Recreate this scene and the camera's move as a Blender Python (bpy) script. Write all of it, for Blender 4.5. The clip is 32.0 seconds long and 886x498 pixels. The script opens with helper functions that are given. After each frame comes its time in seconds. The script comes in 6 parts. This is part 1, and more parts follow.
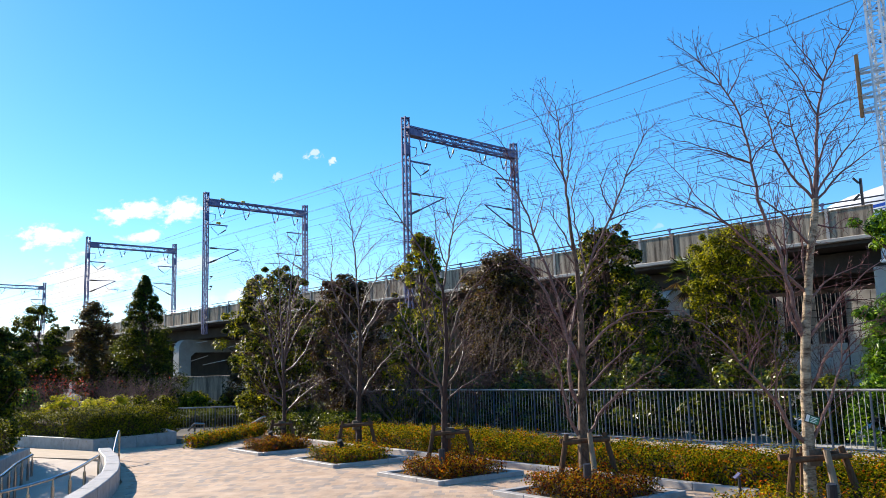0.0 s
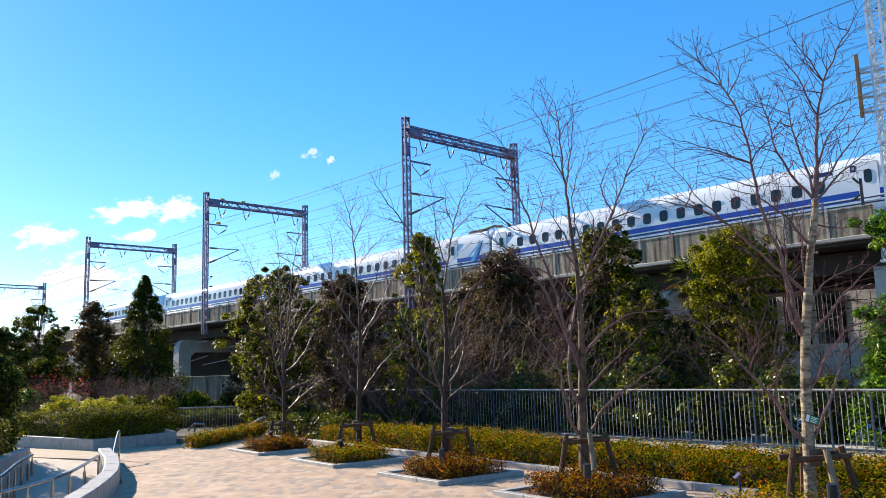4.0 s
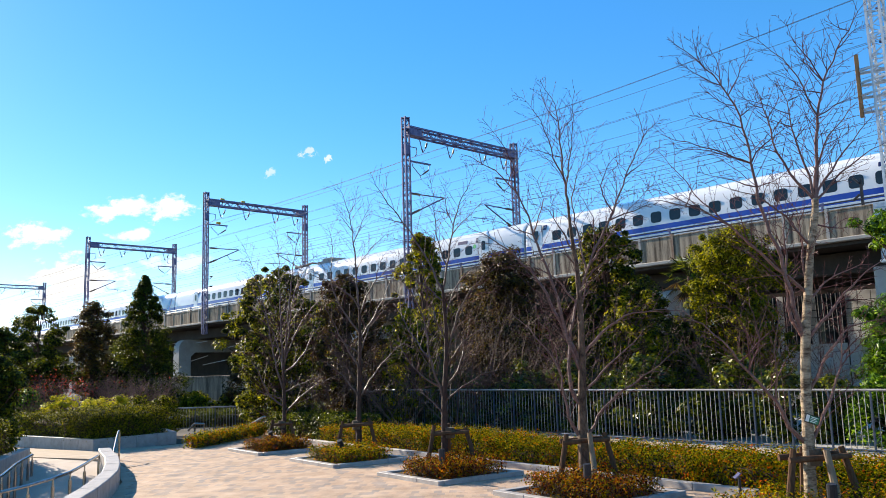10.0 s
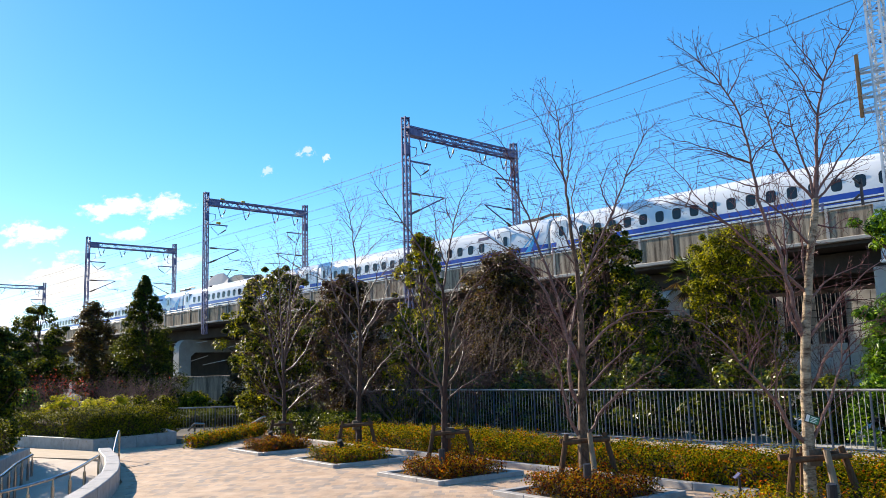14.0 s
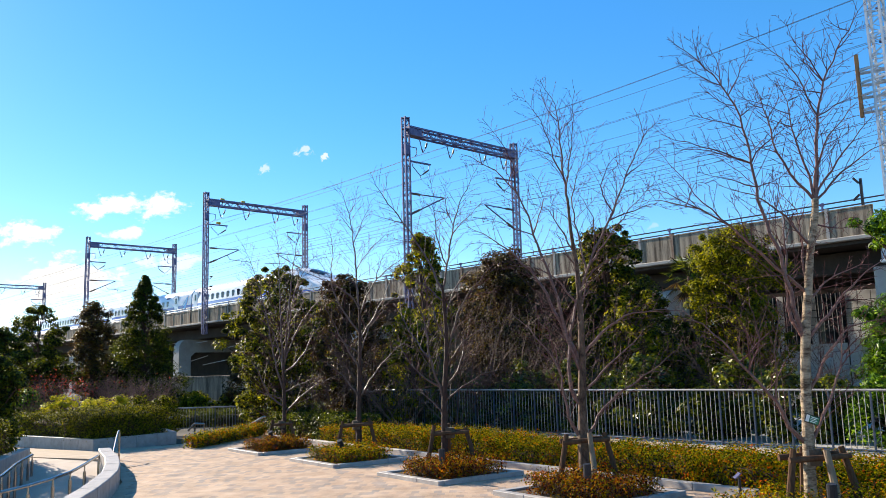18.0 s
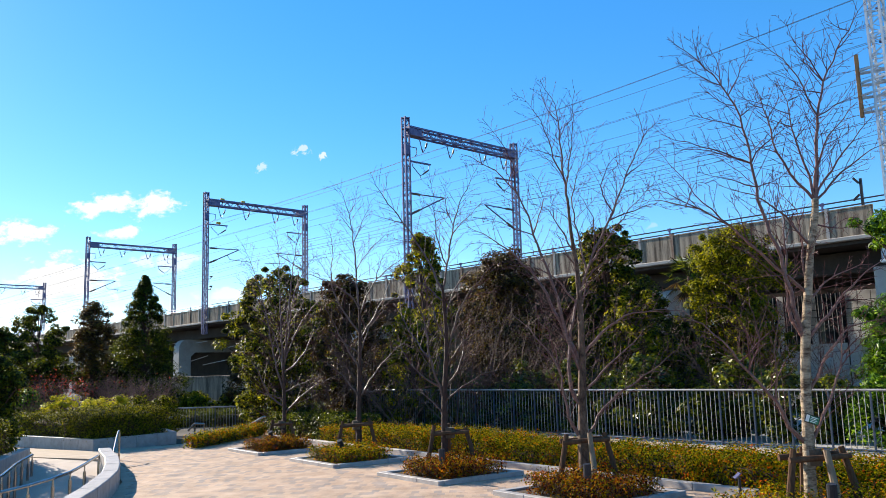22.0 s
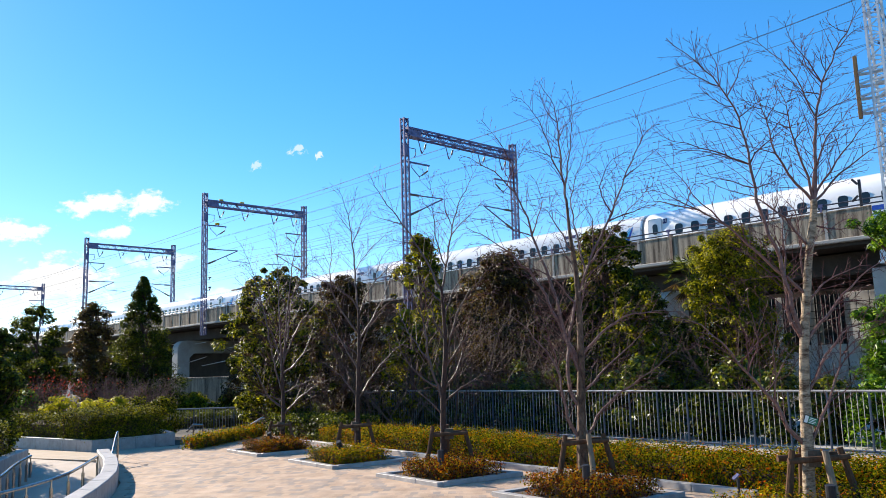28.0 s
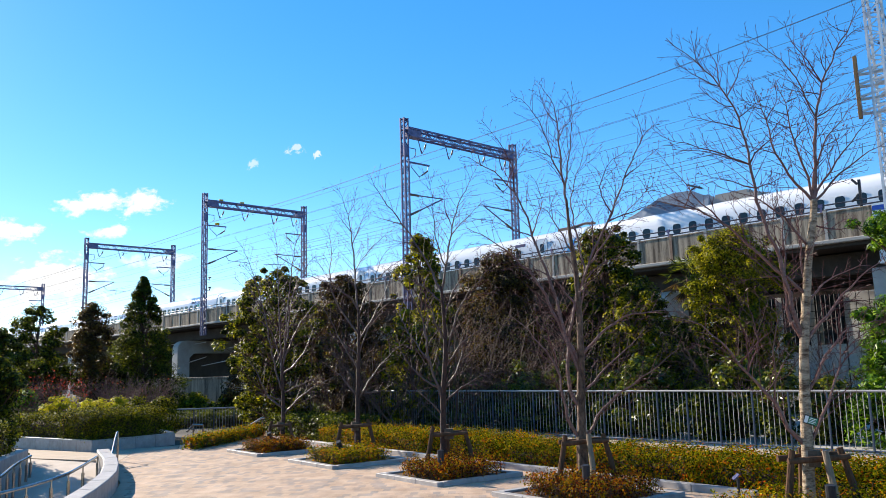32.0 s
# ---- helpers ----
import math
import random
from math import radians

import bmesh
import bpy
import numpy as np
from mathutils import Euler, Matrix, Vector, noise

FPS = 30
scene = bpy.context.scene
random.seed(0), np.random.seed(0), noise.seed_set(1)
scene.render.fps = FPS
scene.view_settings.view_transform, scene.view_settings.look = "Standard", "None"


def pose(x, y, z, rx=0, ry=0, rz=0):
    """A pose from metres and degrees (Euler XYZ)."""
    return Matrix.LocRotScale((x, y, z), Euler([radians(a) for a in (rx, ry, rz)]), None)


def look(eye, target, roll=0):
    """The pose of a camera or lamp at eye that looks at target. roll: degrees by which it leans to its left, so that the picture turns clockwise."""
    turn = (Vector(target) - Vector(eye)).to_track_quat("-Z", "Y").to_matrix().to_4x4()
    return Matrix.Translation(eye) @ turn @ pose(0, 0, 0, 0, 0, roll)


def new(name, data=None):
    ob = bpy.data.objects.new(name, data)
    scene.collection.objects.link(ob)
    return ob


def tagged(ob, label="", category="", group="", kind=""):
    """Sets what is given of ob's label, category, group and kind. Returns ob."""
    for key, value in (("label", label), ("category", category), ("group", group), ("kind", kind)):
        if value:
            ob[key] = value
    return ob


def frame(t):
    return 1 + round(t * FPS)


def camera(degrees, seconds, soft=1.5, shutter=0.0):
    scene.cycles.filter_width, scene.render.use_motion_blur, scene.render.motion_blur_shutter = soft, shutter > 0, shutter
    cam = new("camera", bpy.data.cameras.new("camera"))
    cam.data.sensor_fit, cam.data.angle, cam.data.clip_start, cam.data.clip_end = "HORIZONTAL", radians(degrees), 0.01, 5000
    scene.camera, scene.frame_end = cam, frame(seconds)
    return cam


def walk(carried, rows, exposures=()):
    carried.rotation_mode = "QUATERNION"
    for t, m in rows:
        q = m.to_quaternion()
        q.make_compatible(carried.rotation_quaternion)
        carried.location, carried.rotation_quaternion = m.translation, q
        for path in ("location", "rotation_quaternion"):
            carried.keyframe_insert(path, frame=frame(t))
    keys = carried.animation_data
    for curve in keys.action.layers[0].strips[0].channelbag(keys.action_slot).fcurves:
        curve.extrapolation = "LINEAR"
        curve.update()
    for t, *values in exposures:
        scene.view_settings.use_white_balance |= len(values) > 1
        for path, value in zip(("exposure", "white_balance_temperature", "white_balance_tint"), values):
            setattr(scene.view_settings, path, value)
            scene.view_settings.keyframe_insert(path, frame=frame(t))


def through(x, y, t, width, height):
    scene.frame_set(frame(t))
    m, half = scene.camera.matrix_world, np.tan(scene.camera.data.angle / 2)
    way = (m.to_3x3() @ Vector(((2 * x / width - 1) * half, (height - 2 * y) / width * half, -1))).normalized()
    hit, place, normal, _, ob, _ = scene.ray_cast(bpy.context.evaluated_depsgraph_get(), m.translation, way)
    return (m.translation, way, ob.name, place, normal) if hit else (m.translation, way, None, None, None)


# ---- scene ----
# ---- camera: stands still, with one small nudge of the tripod ----
cam = camera(57.0, 32.0, soft=0.3)
EYE = (0.0, 0.0, 1.6)


def aim(right, up):
    """The pose after a turn of some thousandths to the right and up."""
    a, b = right / 1444.0, radians(8.358) + up / 1444.0
    return look(EYE, (math.sin(a) * math.cos(b), math.cos(a) * math.cos(b), 1.6 + math.sin(b)), -1.706)


walk(cam, [(0, aim(0, 0)), (22.0, aim(0, 0)), (22.6, aim(1.2, 1.0)), (23.0, aim(2.0, 1.6)), (24.0, aim(2.4, 1.7)),
           (24.6, aim(3.0, 1.8)), (25.8, aim(3.0, 1.8)), (28.0, aim(2.0, 1.7)), (32.0, aim(2.1, 1.8))],
     exposures=[(0, 1.2, 6500, 10), (2.5, 1.2, 6500, 10), (6, 1.22, 6780, 10), (17.5, 1.22, 6780, 10), (20.5, 1.2, 6560, 10), (23, 1.18, 6500, 10), (32, 1.18, 6500, 10)])

# ---- sky and sun ----
SUN_AZ, SUN_EL = radians(-48), radians(25)
world = bpy.data.worlds.new("sky")
scene.world = world
world.use_nodes = True
wt = world.node_tree
wt.nodes.clear()
sky = wt.nodes.new("ShaderNodeTexSky")
sky.sky_type, sky.sun_disc = "NISHITA", False
sky.sun_elevation, sky.sun_rotation = SUN_EL, SUN_AZ
sky.altitude, sky.air_density, sky.dust_density, sky.ozone_density = 0, 0.9, 0.08, 2.5
wbg = wt.nodes.new("ShaderNodeBackground")
wbg.inputs[1].default_value = 0.108
wout = wt.nodes.new("ShaderNodeOutputWorld")
deep = wt.nodes.new("ShaderNodeHueSaturation")
deep.inputs["Saturation"].default_value, deep.inputs["Hue"].default_value = 1.40, 0.508
wt.links.new(sky.outputs[0], deep.inputs["Color"])
even = wt.nodes.new("ShaderNodeMixRGB")
even.inputs[0].default_value, even.inputs[2].default_value = 0.26, (0.68, 2.4, 4.3, 1)
wt.links.new(deep.outputs[0], even.inputs[1])
wt.links.new(even.outputs[0], wbg.inputs[0])
wt.links.new(wbg.outputs[0], wout.inputs[0])
sun = new("sun", bpy.data.lights.new("sun", "SUN"))
sun.data.energy, sun.data.angle, sun.data.color = 5.0, radians(0.53), (1.0, 0.89, 0.74)
to_sun = Vector((math.sin(SUN_AZ) * math.cos(SUN_EL), math.cos(SUN_AZ) * math.cos(SUN_EL), math.sin(SUN_EL)))
sun.matrix_world = look(to_sun * 60, (0, 0, 0))


# ---- materials ----
def mat(name, c1, c2=None, rough=0.7, metal=0.0, scale=3.0, fine=60.0, bump=0.15, vary=0.0, spec=0.25, stretch=(1, 1, 1), coat=0.0, island=False, low=0.42, high=0.88):
    """A surface of two tones, mottled at two scales, with fine relief; vary: change of lightness from piece to piece."""
    m = bpy.data.materials.new(name)
    m.use_nodes = True
    t = m.node_tree
    b = t.nodes["Principled BSDF"]
    b.inputs["Roughness"].default_value, b.inputs["Metallic"].default_value = rough, metal
    b.inputs["Specular IOR Level"].default_value = spec
    b.inputs["Coat Weight"].default_value = coat
    c2 = c2 or tuple(v * 0.75 for v in c1)
    co = t.nodes.new("ShaderNodeTexCoord")
    mp = t.nodes.new("ShaderNodeMapping")
    mp.inputs["Scale"].default_value = stretch
    t.links.new(co.outputs["Object"], mp.inputs[0])
    if vary and not island:
        own = t.nodes.new("ShaderNodeObjectInfo")
        shift = t.nodes.new("ShaderNodeVectorMath")
        shift.operation = "SCALE"
        shift.inputs[0].default_value = (37.0, 19.0, 11.0)
        t.links.new(own.outputs["Random"], shift.inputs["Scale"])
        t.links.new(shift.outputs[0], mp.inputs["Location"])
    n1 = t.nodes.new("ShaderNodeTexNoise")
    n1.inputs["Scale"].default_value, n1.inputs["Detail"].default_value, n1.inputs["Roughness"].default_value = scale, 5, 0.6
    n2 = t.nodes.new("ShaderNodeTexNoise")
    n2.inputs["Scale"].default_value, n2.inputs["Detail"].default_value = fine, 3
    for k in (n1, n2):
        t.links.new(mp.outputs[0], k.inputs["Vector"])
    add = t.nodes.new("ShaderNodeMath")
    add.operation = "MULTIPLY_ADD"
    t.links.new(n2.outputs[0], add.inputs[0])
    add.inputs[1].default_value = 0.35
    t.links.new(n1.outputs[0], add.inputs[2])
    ramp = t.nodes.new("ShaderNodeValToRGB")
    ramp.color_ramp.elements[0].position, ramp.color_ramp.elements[0].color = low, (*c2, 1)
    ramp.color_ramp.elements[1].position, ramp.color_ramp.elements[1].color = high, (*c1, 1)
    t.links.new(add.outputs[0], ramp.inputs[0])
    col = ramp.outputs[0]
    if vary:
        info = t.nodes.new("ShaderNodeNewGeometry" if island else "ShaderNodeObjectInfo")
        hs = t.nodes.new("ShaderNodeHueSaturation")
        r = t.nodes.new("ShaderNodeMapRange")
        r.inputs[3].default_value, r.inputs[4].default_value = 1 - vary, 1 + vary
        t.links.new(info.outputs["Random Per Island" if island else "Random"], r.inputs[0])
        t.links.new(r.outputs[0], hs.inputs["Value"])
        t.links.new(col, hs.inputs["Color"])
        col = hs.outputs[0]
    t.links.new(col, b.inputs["Base Color"])
    if bump:
        bp = t.nodes.new("ShaderNodeBump")
        bp.inputs["Strength"].default_value, bp.inputs["Distance"].default_value = bump, 0.01
        t.links.new(n2.outputs[0], bp.inputs["Height"])
        t.links.new(bp.outputs[0], b.inputs["Normal"])
    return m


def leaf_mat(name, stops, rough=0.5, through=0.4, spec=0.2, patch=3.0):
    """Leaves of several tones, one for each leaf, that let some light through."""
    m = bpy.data.materials.new(name)
    m.use_nodes = True
    t = m.node_tree
    b = t.nodes["Principled BSDF"]
    b.inputs["Roughness"].default_value = rough
    b.inputs["Specular IOR Level"].default_value = spec
    g = t.nodes.new("ShaderNodeNewGeometry")
    ramp = t.nodes.new("ShaderNodeValToRGB")
    el = ramp.color_ramp.elements
    while len(el) < len(stops):
        el.new(0.5)
    for i, c in enumerate(stops):
        el[i].position, el[i].color = i / (len(stops) - 1), (*c, 1)
    co = t.nodes.new("ShaderNodeTexCoord")
    nz = t.nodes.new("ShaderNodeTexNoise")
    nz.inputs["Scale"].default_value, nz.inputs["Detail"].default_value = patch, 3
    t.links.new(co.outputs["Object"], nz.inputs["Vector"])
    wide = t.nodes.new("ShaderNodeMapRange")
    wide.inputs[1].default_value, wide.inputs[2].default_value, wide.inputs[3].default_value, wide.inputs[4].default_value = 0.3, 0.7, -0.22, 0.22
    t.links.new(nz.outputs[0], wide.inputs[0])
    ad = t.nodes.new("ShaderNodeMath")
    t.links.new(g.outputs["Random Per Island"], ad.inputs[0])
    t.links.new(wide.outputs[0], ad.inputs[1])
    t.links.new(ad.outputs[0], ramp.inputs[0])
    t.links.new(ramp.outputs[0], b.inputs["Base Color"])
    tr = t.nodes.new("ShaderNodeBsdfTranslucent")
    t.links.new(ramp.outputs[0], tr.inputs[0])
    mix = t.nodes.new("ShaderNodeMixShader")
    mix.inputs[0].default_value = through
    t.links.new(b.outputs[0], mix.inputs[1])
    t.links.new(tr.outputs[0], mix.inputs[2])
    t.links.new(mix.outputs[0], t.nodes["Material Output"].inputs[0])
    return m


def paver_mat(name, island):
    """Stone blocks in beige, pink, tan and grey, block by block, with stains that run on across them."""
    m = mat(name, (1.0, 1.0, 1.0), (0.58, 0.56, 0.54), 0.8, scale=2.2, fine=45, spec=0.2)
    t = m.node_tree
    info = t.nodes.new("ShaderNodeNewGeometry" if island else "ShaderNodeObjectInfo")
    ramp = t.nodes.new("ShaderNodeValToRGB")
    el = ramp.color_ramp.elements
    ramp.color_ramp.interpolation = "LINEAR"
    for i, c in enumerate(((0.53, 0.375, 0.255), (0.55, 0.395, 0.275), (0.54, 0.37, 0.25), (0.56, 0.415, 0.30), (0.51, 0.37, 0.265), (0.34, 0.28, 0.235))):
        e = el[i] if i < 2 else el.new(0.5)
        e.position, e.color = (0.0, 0.24, 0.48, 0.70, 0.90, 0.985)[i], (*c, 1)
    t.links.new(info.outputs["Random Per Island" if island else "Random"], ramp.inputs[0])
    mul = t.nodes.new("ShaderNodeMixRGB")
    mul.blend_type, mul.inputs[0].default_value = "MULTIPLY", 1.0
    b = t.nodes["Principled BSDF"]
    t.links.new(b.inputs["Base Color"].links[0].from_socket, mul.inputs[1])
    t.links.new(ramp.outputs[0], mul.inputs[2])
    t.links.new(mul.outputs[0], b.inputs["Base Color"])
    return m


PAVER, PAVER_J = paver_mat("paver", False), paver_mat("paver_joined", True)
JOINT = mat("joint_sand", (0.46, 0.36, 0.26), None, 0.9, scale=2, fine=80)
GROUND = mat("soil_and_asphalt", (0.09, 0.08, 0.065), (0.045, 0.04, 0.035), 0.95, scale=0.4, fine=20)
PATH = mat("pale_concrete_path", (0.42, 0.40, 0.37), (0.28, 0.27, 0.25), 0.85, scale=0.8, fine=30)
SOIL = mat("planter_soil", (0.10, 0.065, 0.045), (0.05, 0.035, 0.025), 0.95, scale=8, fine=70, bump=0.6)
GRANITE = mat("pale_granite", (0.43, 0.395, 0.365), (0.27, 0.25, 0.23), 0.55, scale=6, fine=220, bump=0.08, vary=0.06)
# darker concrete: the low wall's shade is put into the colour
CONC_SHADE = mat("shade_toned_concrete", (0.12, 0.09, 0.065), (0.05, 0.04, 0.03), 0.9, scale=0.8, fine=20)
CONC = mat("weathered_concrete", (0.46, 0.355, 0.25), (0.10, 0.072, 0.05), 0.9, scale=1.2, fine=25, stretch=(4.0, 4.0, 0.30), vary=0.10, low=0.53, high=0.80)
CONC_PALE = mat("pale_concrete", (0.48, 0.44, 0.39), (0.30, 0.27, 0.235), 0.85, scale=0.7, fine=20)
# concrete with the deep shade under the deck put into its colour
CONC_DARK = mat("shade_dark_concrete", (0.07, 0.056, 0.046), (0.032, 0.026, 0.022), 0.9, scale=0.5, fine=12)
RUST = mat("rusty_steel", (0.34, 0.26, 0.20), (0.20, 0.09, 0.045), 0.8, 0.2, scale=3, fine=40)
GALV = mat("galvanised_steel", (0.17, 0.165, 0.27), (0.085, 0.082, 0.16), 0.5, 0.45, scale=4, fine=60, bump=0.05)
GALV_PALE = mat("pale_galvanised_steel", (0.66, 0.66, 0.66), (0.48, 0.48, 0.5), 0.45, 0.35, scale=4, fine=60, bump=0.05)
FENCE = mat("fence_steel", (0.37, 0.35, 0.325), (0.22, 0.205, 0.19), 0.45, 0.0, scale=5, fine=60, bump=0.03, spec=0.35)
FENCE_BLUE = mat("blue_grey_fence_post", (0.075, 0.095, 0.13), (0.05, 0.06, 0.085), 0.4, 0.3, scale=5, fine=60, bump=0.03)
STAINLESS = mat("stainless_tube", (0.42, 0.37, 0.33), (0.28, 0.24, 0.21), 0.22, 0.9, scale=8, fine=120, bump=0.02)
WIRE = mat("dark_wire", (0.10, 0.10, 0.12), (0.06, 0.06, 0.08), 0.5, 0.6, bump=0)
INSUL = mat("brown_insulator", (0.18, 0.13, 0.10), (0.10, 0.07, 0.06), 0.35, bump=0)
TRAIN_W = mat("white_car_paint", (0.82, 0.82, 0.82), (0.77, 0.77, 0.78), 0.22, scale=0.5, fine=8, bump=0.02, coat=0.5)
TRAIN_B = mat("blue_stripe_paint", (0.02, 0.07, 0.42), (0.015, 0.05, 0.34), 0.25, scale=0.5, fine=8, bump=0.02, coat=0.5)
TRAIN_G = mat("grey_car_roof", (0.50, 0.51, 0.53), (0.40, 0.41, 0.43), 0.5, scale=0.6, fine=9)
COVER_G = mat("grey_pantograph_cover", (0.19, 0.245, 0.32), (0.14, 0.185, 0.25), 0.5, scale=0.8, fine=9)
GLASS_D = mat("dark_window_glass", (0.02, 0.03, 0.04), (0.01, 0.016, 0.022), 0.06, scale=1, fine=5, bump=0, spec=0.35)
RUBBER = mat("pale_grey_bellows", (0.45, 0.45, 0.46), (0.3, 0.3, 0.31), 0.7, scale=3)
LOGO_C = mat("sky_blue_mark", (0.05, 0.42, 0.75), (0.03, 0.30, 0.62), 0.3, bump=0)
GREEN_M = mat("green_mark", (0.10, 0.55, 0.18), None, 0.4, bump=0)
DARK_P = mat("dark_blue_panel", (0.02, 0.03, 0.12), None, 0.3, bump=0)
BARK = mat("cherry_bark", (0.20, 0.088, 0.066), (0.045, 0.017, 0.012), 0.4, scale=14, fine=90, bump=0.4, stretch=(1, 1, 4), spec=0.6)
BARK_L = mat("dark_cherry_limb", (0.115, 0.052, 0.036), (0.025, 0.011, 0.008), 0.4, scale=14, fine=90, bump=0.4, stretch=(1, 1, 4), spec=0.6)
BARK_P = mat("pale_banded_cherry_trunk", (0.40, 0.315, 0.22), (0.07, 0.042, 0.026), 0.8, scale=9, fine=45, bump=1.0, stretch=(1.0, 1.0, 3.0), spec=0.1, low=0.50, high=0.80)
BARK_M = mat("grey_brown_cherry_trunk", (0.165, 0.10, 0.065), (0.025, 0.013, 0.008), 0.7, scale=9, fine=45, bump=1.0, stretch=(1.8, 1.8, 0.9), spec=0.25, low=0.50, high=0.82)
RAMP_M = mat("beige_ramp_paving", (0.50, 0.41, 0.33), (0.36, 0.29, 0.23), 0.8, scale=2, fine=60)
BARK_T = mat("dark_cherry_trunk", (0.075, 0.034, 0.023), (0.015, 0.008, 0.006), 0.6, scale=10, fine=70, bump=0.8, stretch=(1.6, 1.6, 1.0), spec=0.25, low=0.50, high=0.84)
TWIG = mat("red_brown_twig", (0.14, 0.046, 0.042), (0.05, 0.017, 0.018), 0.55, scale=20, fine=90, bump=0, spec=0.35)
BARK_D = mat("dark_bark", (0.12, 0.068, 0.05), (0.05, 0.028, 0.021), 0.8, scale=9, fine=60, bump=0.5, spec=0.2)
RED_TWIG = mat("reddish_twig", (0.19, 0.11, 0.09), (0.09, 0.05, 0.045), 0.8, scale=9, fine=60, bump=0, spec=0.08)
DRY = mat("dry_grey_twig", (0.15, 0.07, 0.045), (0.05, 0.022, 0.015), 0.6, scale=9, fine=60, bump=0, spec=0.35)
LOG = mat("weathered_log", (0.13, 0.07, 0.04), (0.03, 0.017, 0.011), 0.85, scale=6, fine=60, bump=0.5, stretch=(1, 1, 0.2), spec=0.08)
LOG_PALE = mat("pale_weathered_log", (0.27, 0.20, 0.135), (0.08, 0.055, 0.04), 0.85, scale=6, fine=60, bump=0.5, stretch=(1, 1, 0.2))
BLACK = mat("black_plastic", (0.03, 0.03, 0.035), None, 0.45, bump=0)
STRAW = mat("straw_mat_wrap", (0.14, 0.10, 0.07), (0.06, 0.045, 0.03), 0.9, scale=12, fine=80, bump=0.6)
BRIDGE = mat("pale_blue_bridge_paint", (0.50, 0.60, 0.66), (0.40, 0.49, 0.55), 0.45, scale=1, fine=10)
BOARD = mat("weathered_board", (0.26, 0.16, 0.07), (0.13, 0.075, 0.035), 0.8, scale=3, fine=40, stretch=(1, 1, 0.2))
YELLOW = mat("yellow_marker", (0.75, 0.45, 0.03), None, 0.5, bump=0)
WALL_G = mat("grey_cladding", (0.84, 0.82, 0.80), (0.72, 0.70, 0.69), 0.6, scale=0.6, fine=12)
SIGN_G = mat("green_plate", (0.03, 0.20, 0.10), (0.02, 0.14, 0.07), 0.4, bump=0)
SIGN_W = mat("white_plate", (0.75, 0.77, 0.74), None, 0.4, bump=0)
L_DARK = leaf_mat("dark_evergreen_leaf", [(0.006, 0.008, 0.002), (0.025, 0.036, 0.003), (0.07, 0.085, 0.004), (0.17, 0.18, 0.006)], 0.45, 0.5, 0.2)
L_OLIVE = leaf_mat("olive_evergreen_leaf", [(0.010, 0.013, 0.002), (0.085, 0.095, 0.003), (0.22, 0.21, 0.004), (0.45, 0.40, 0.008)], 0.45, 0.6, 0.2)
L_MIXED = leaf_mat("dark_olive_leaf", [(0.006, 0.009, 0.002), (0.034, 0.044, 0.003), (0.12, 0.125, 0.004), (0.32, 0.29, 0.008)], 0.42, 0.6, 0.25)
L_BROWN = leaf_mat("bronze_leaf", [(0.02, 0.012, 0.006), (0.05, 0.03, 0.010), (0.09, 0.05, 0.015), (0.15, 0.115, 0.012)], 0.45, 0.5, 0.25)
L_GLOSS = leaf_mat("glossy_dark_leaf", [(0.008, 0.012, 0.002), (0.038, 0.054, 0.003), (0.10, 0.12, 0.005), (0.24, 0.24, 0.009)], 0.30, 0.45, 0.5)
L_BRIGHT = leaf_mat("fresh_green_leaf", [(0.010, 0.025, 0.002), (0.035, 0.09, 0.003), (0.10, 0.20, 0.006), (0.24, 0.36, 0.012)], 0.4, 0.45, 0.25)
L_HEDGE = leaf_mat("autumn_hedge_leaf", [(0.008, 0.010, 0.002), (0.02, 0.028, 0.002), (0.055, 0.072, 0.002), (0.125, 0.14, 0.002), (0.25, 0.23, 0.002), (0.42, 0.34, 0.003), (0.50, 0.25, 0.003), (0.50, 0.09, 0.003)], 0.65, 0.4, 0.04, 4.0)
L_ORANGE = leaf_mat("rusty_azalea_leaf", [(0.010, 0.007, 0.003), (0.04, 0.012, 0.004), (0.13, 0.11, 0.003), (0.30, 0.21, 0.003), (0.48, 0.15, 0.004), (0.26, 0.05, 0.004), (0.06, 0.014, 0.006), (0.025, 0.008, 0.005)], 0.65, 0.4, 0.04, 4.0)
L_GOLD = leaf_mat("golden_leaf", [(0.22, 0.24, 0.01), (0.40, 0.36, 0.012), (0.50, 0.42, 0.015)], 0.5, 0.5, 0.15)
L_CLIP = leaf_mat("clipped_hedge_leaf", [(0.006, 0.009, 0.001), (0.035, 0.042, 0.002), (0.12, 0.125, 0.003), (0.34, 0.29, 0.006)], 0.6, 0.3, 0.08)
L_RED = leaf_mat("red_leaf", [(0.30, 0.03, 0.02), (0.42, 0.06, 0.03), (0.22, 0.03, 0.02)], 0.5)


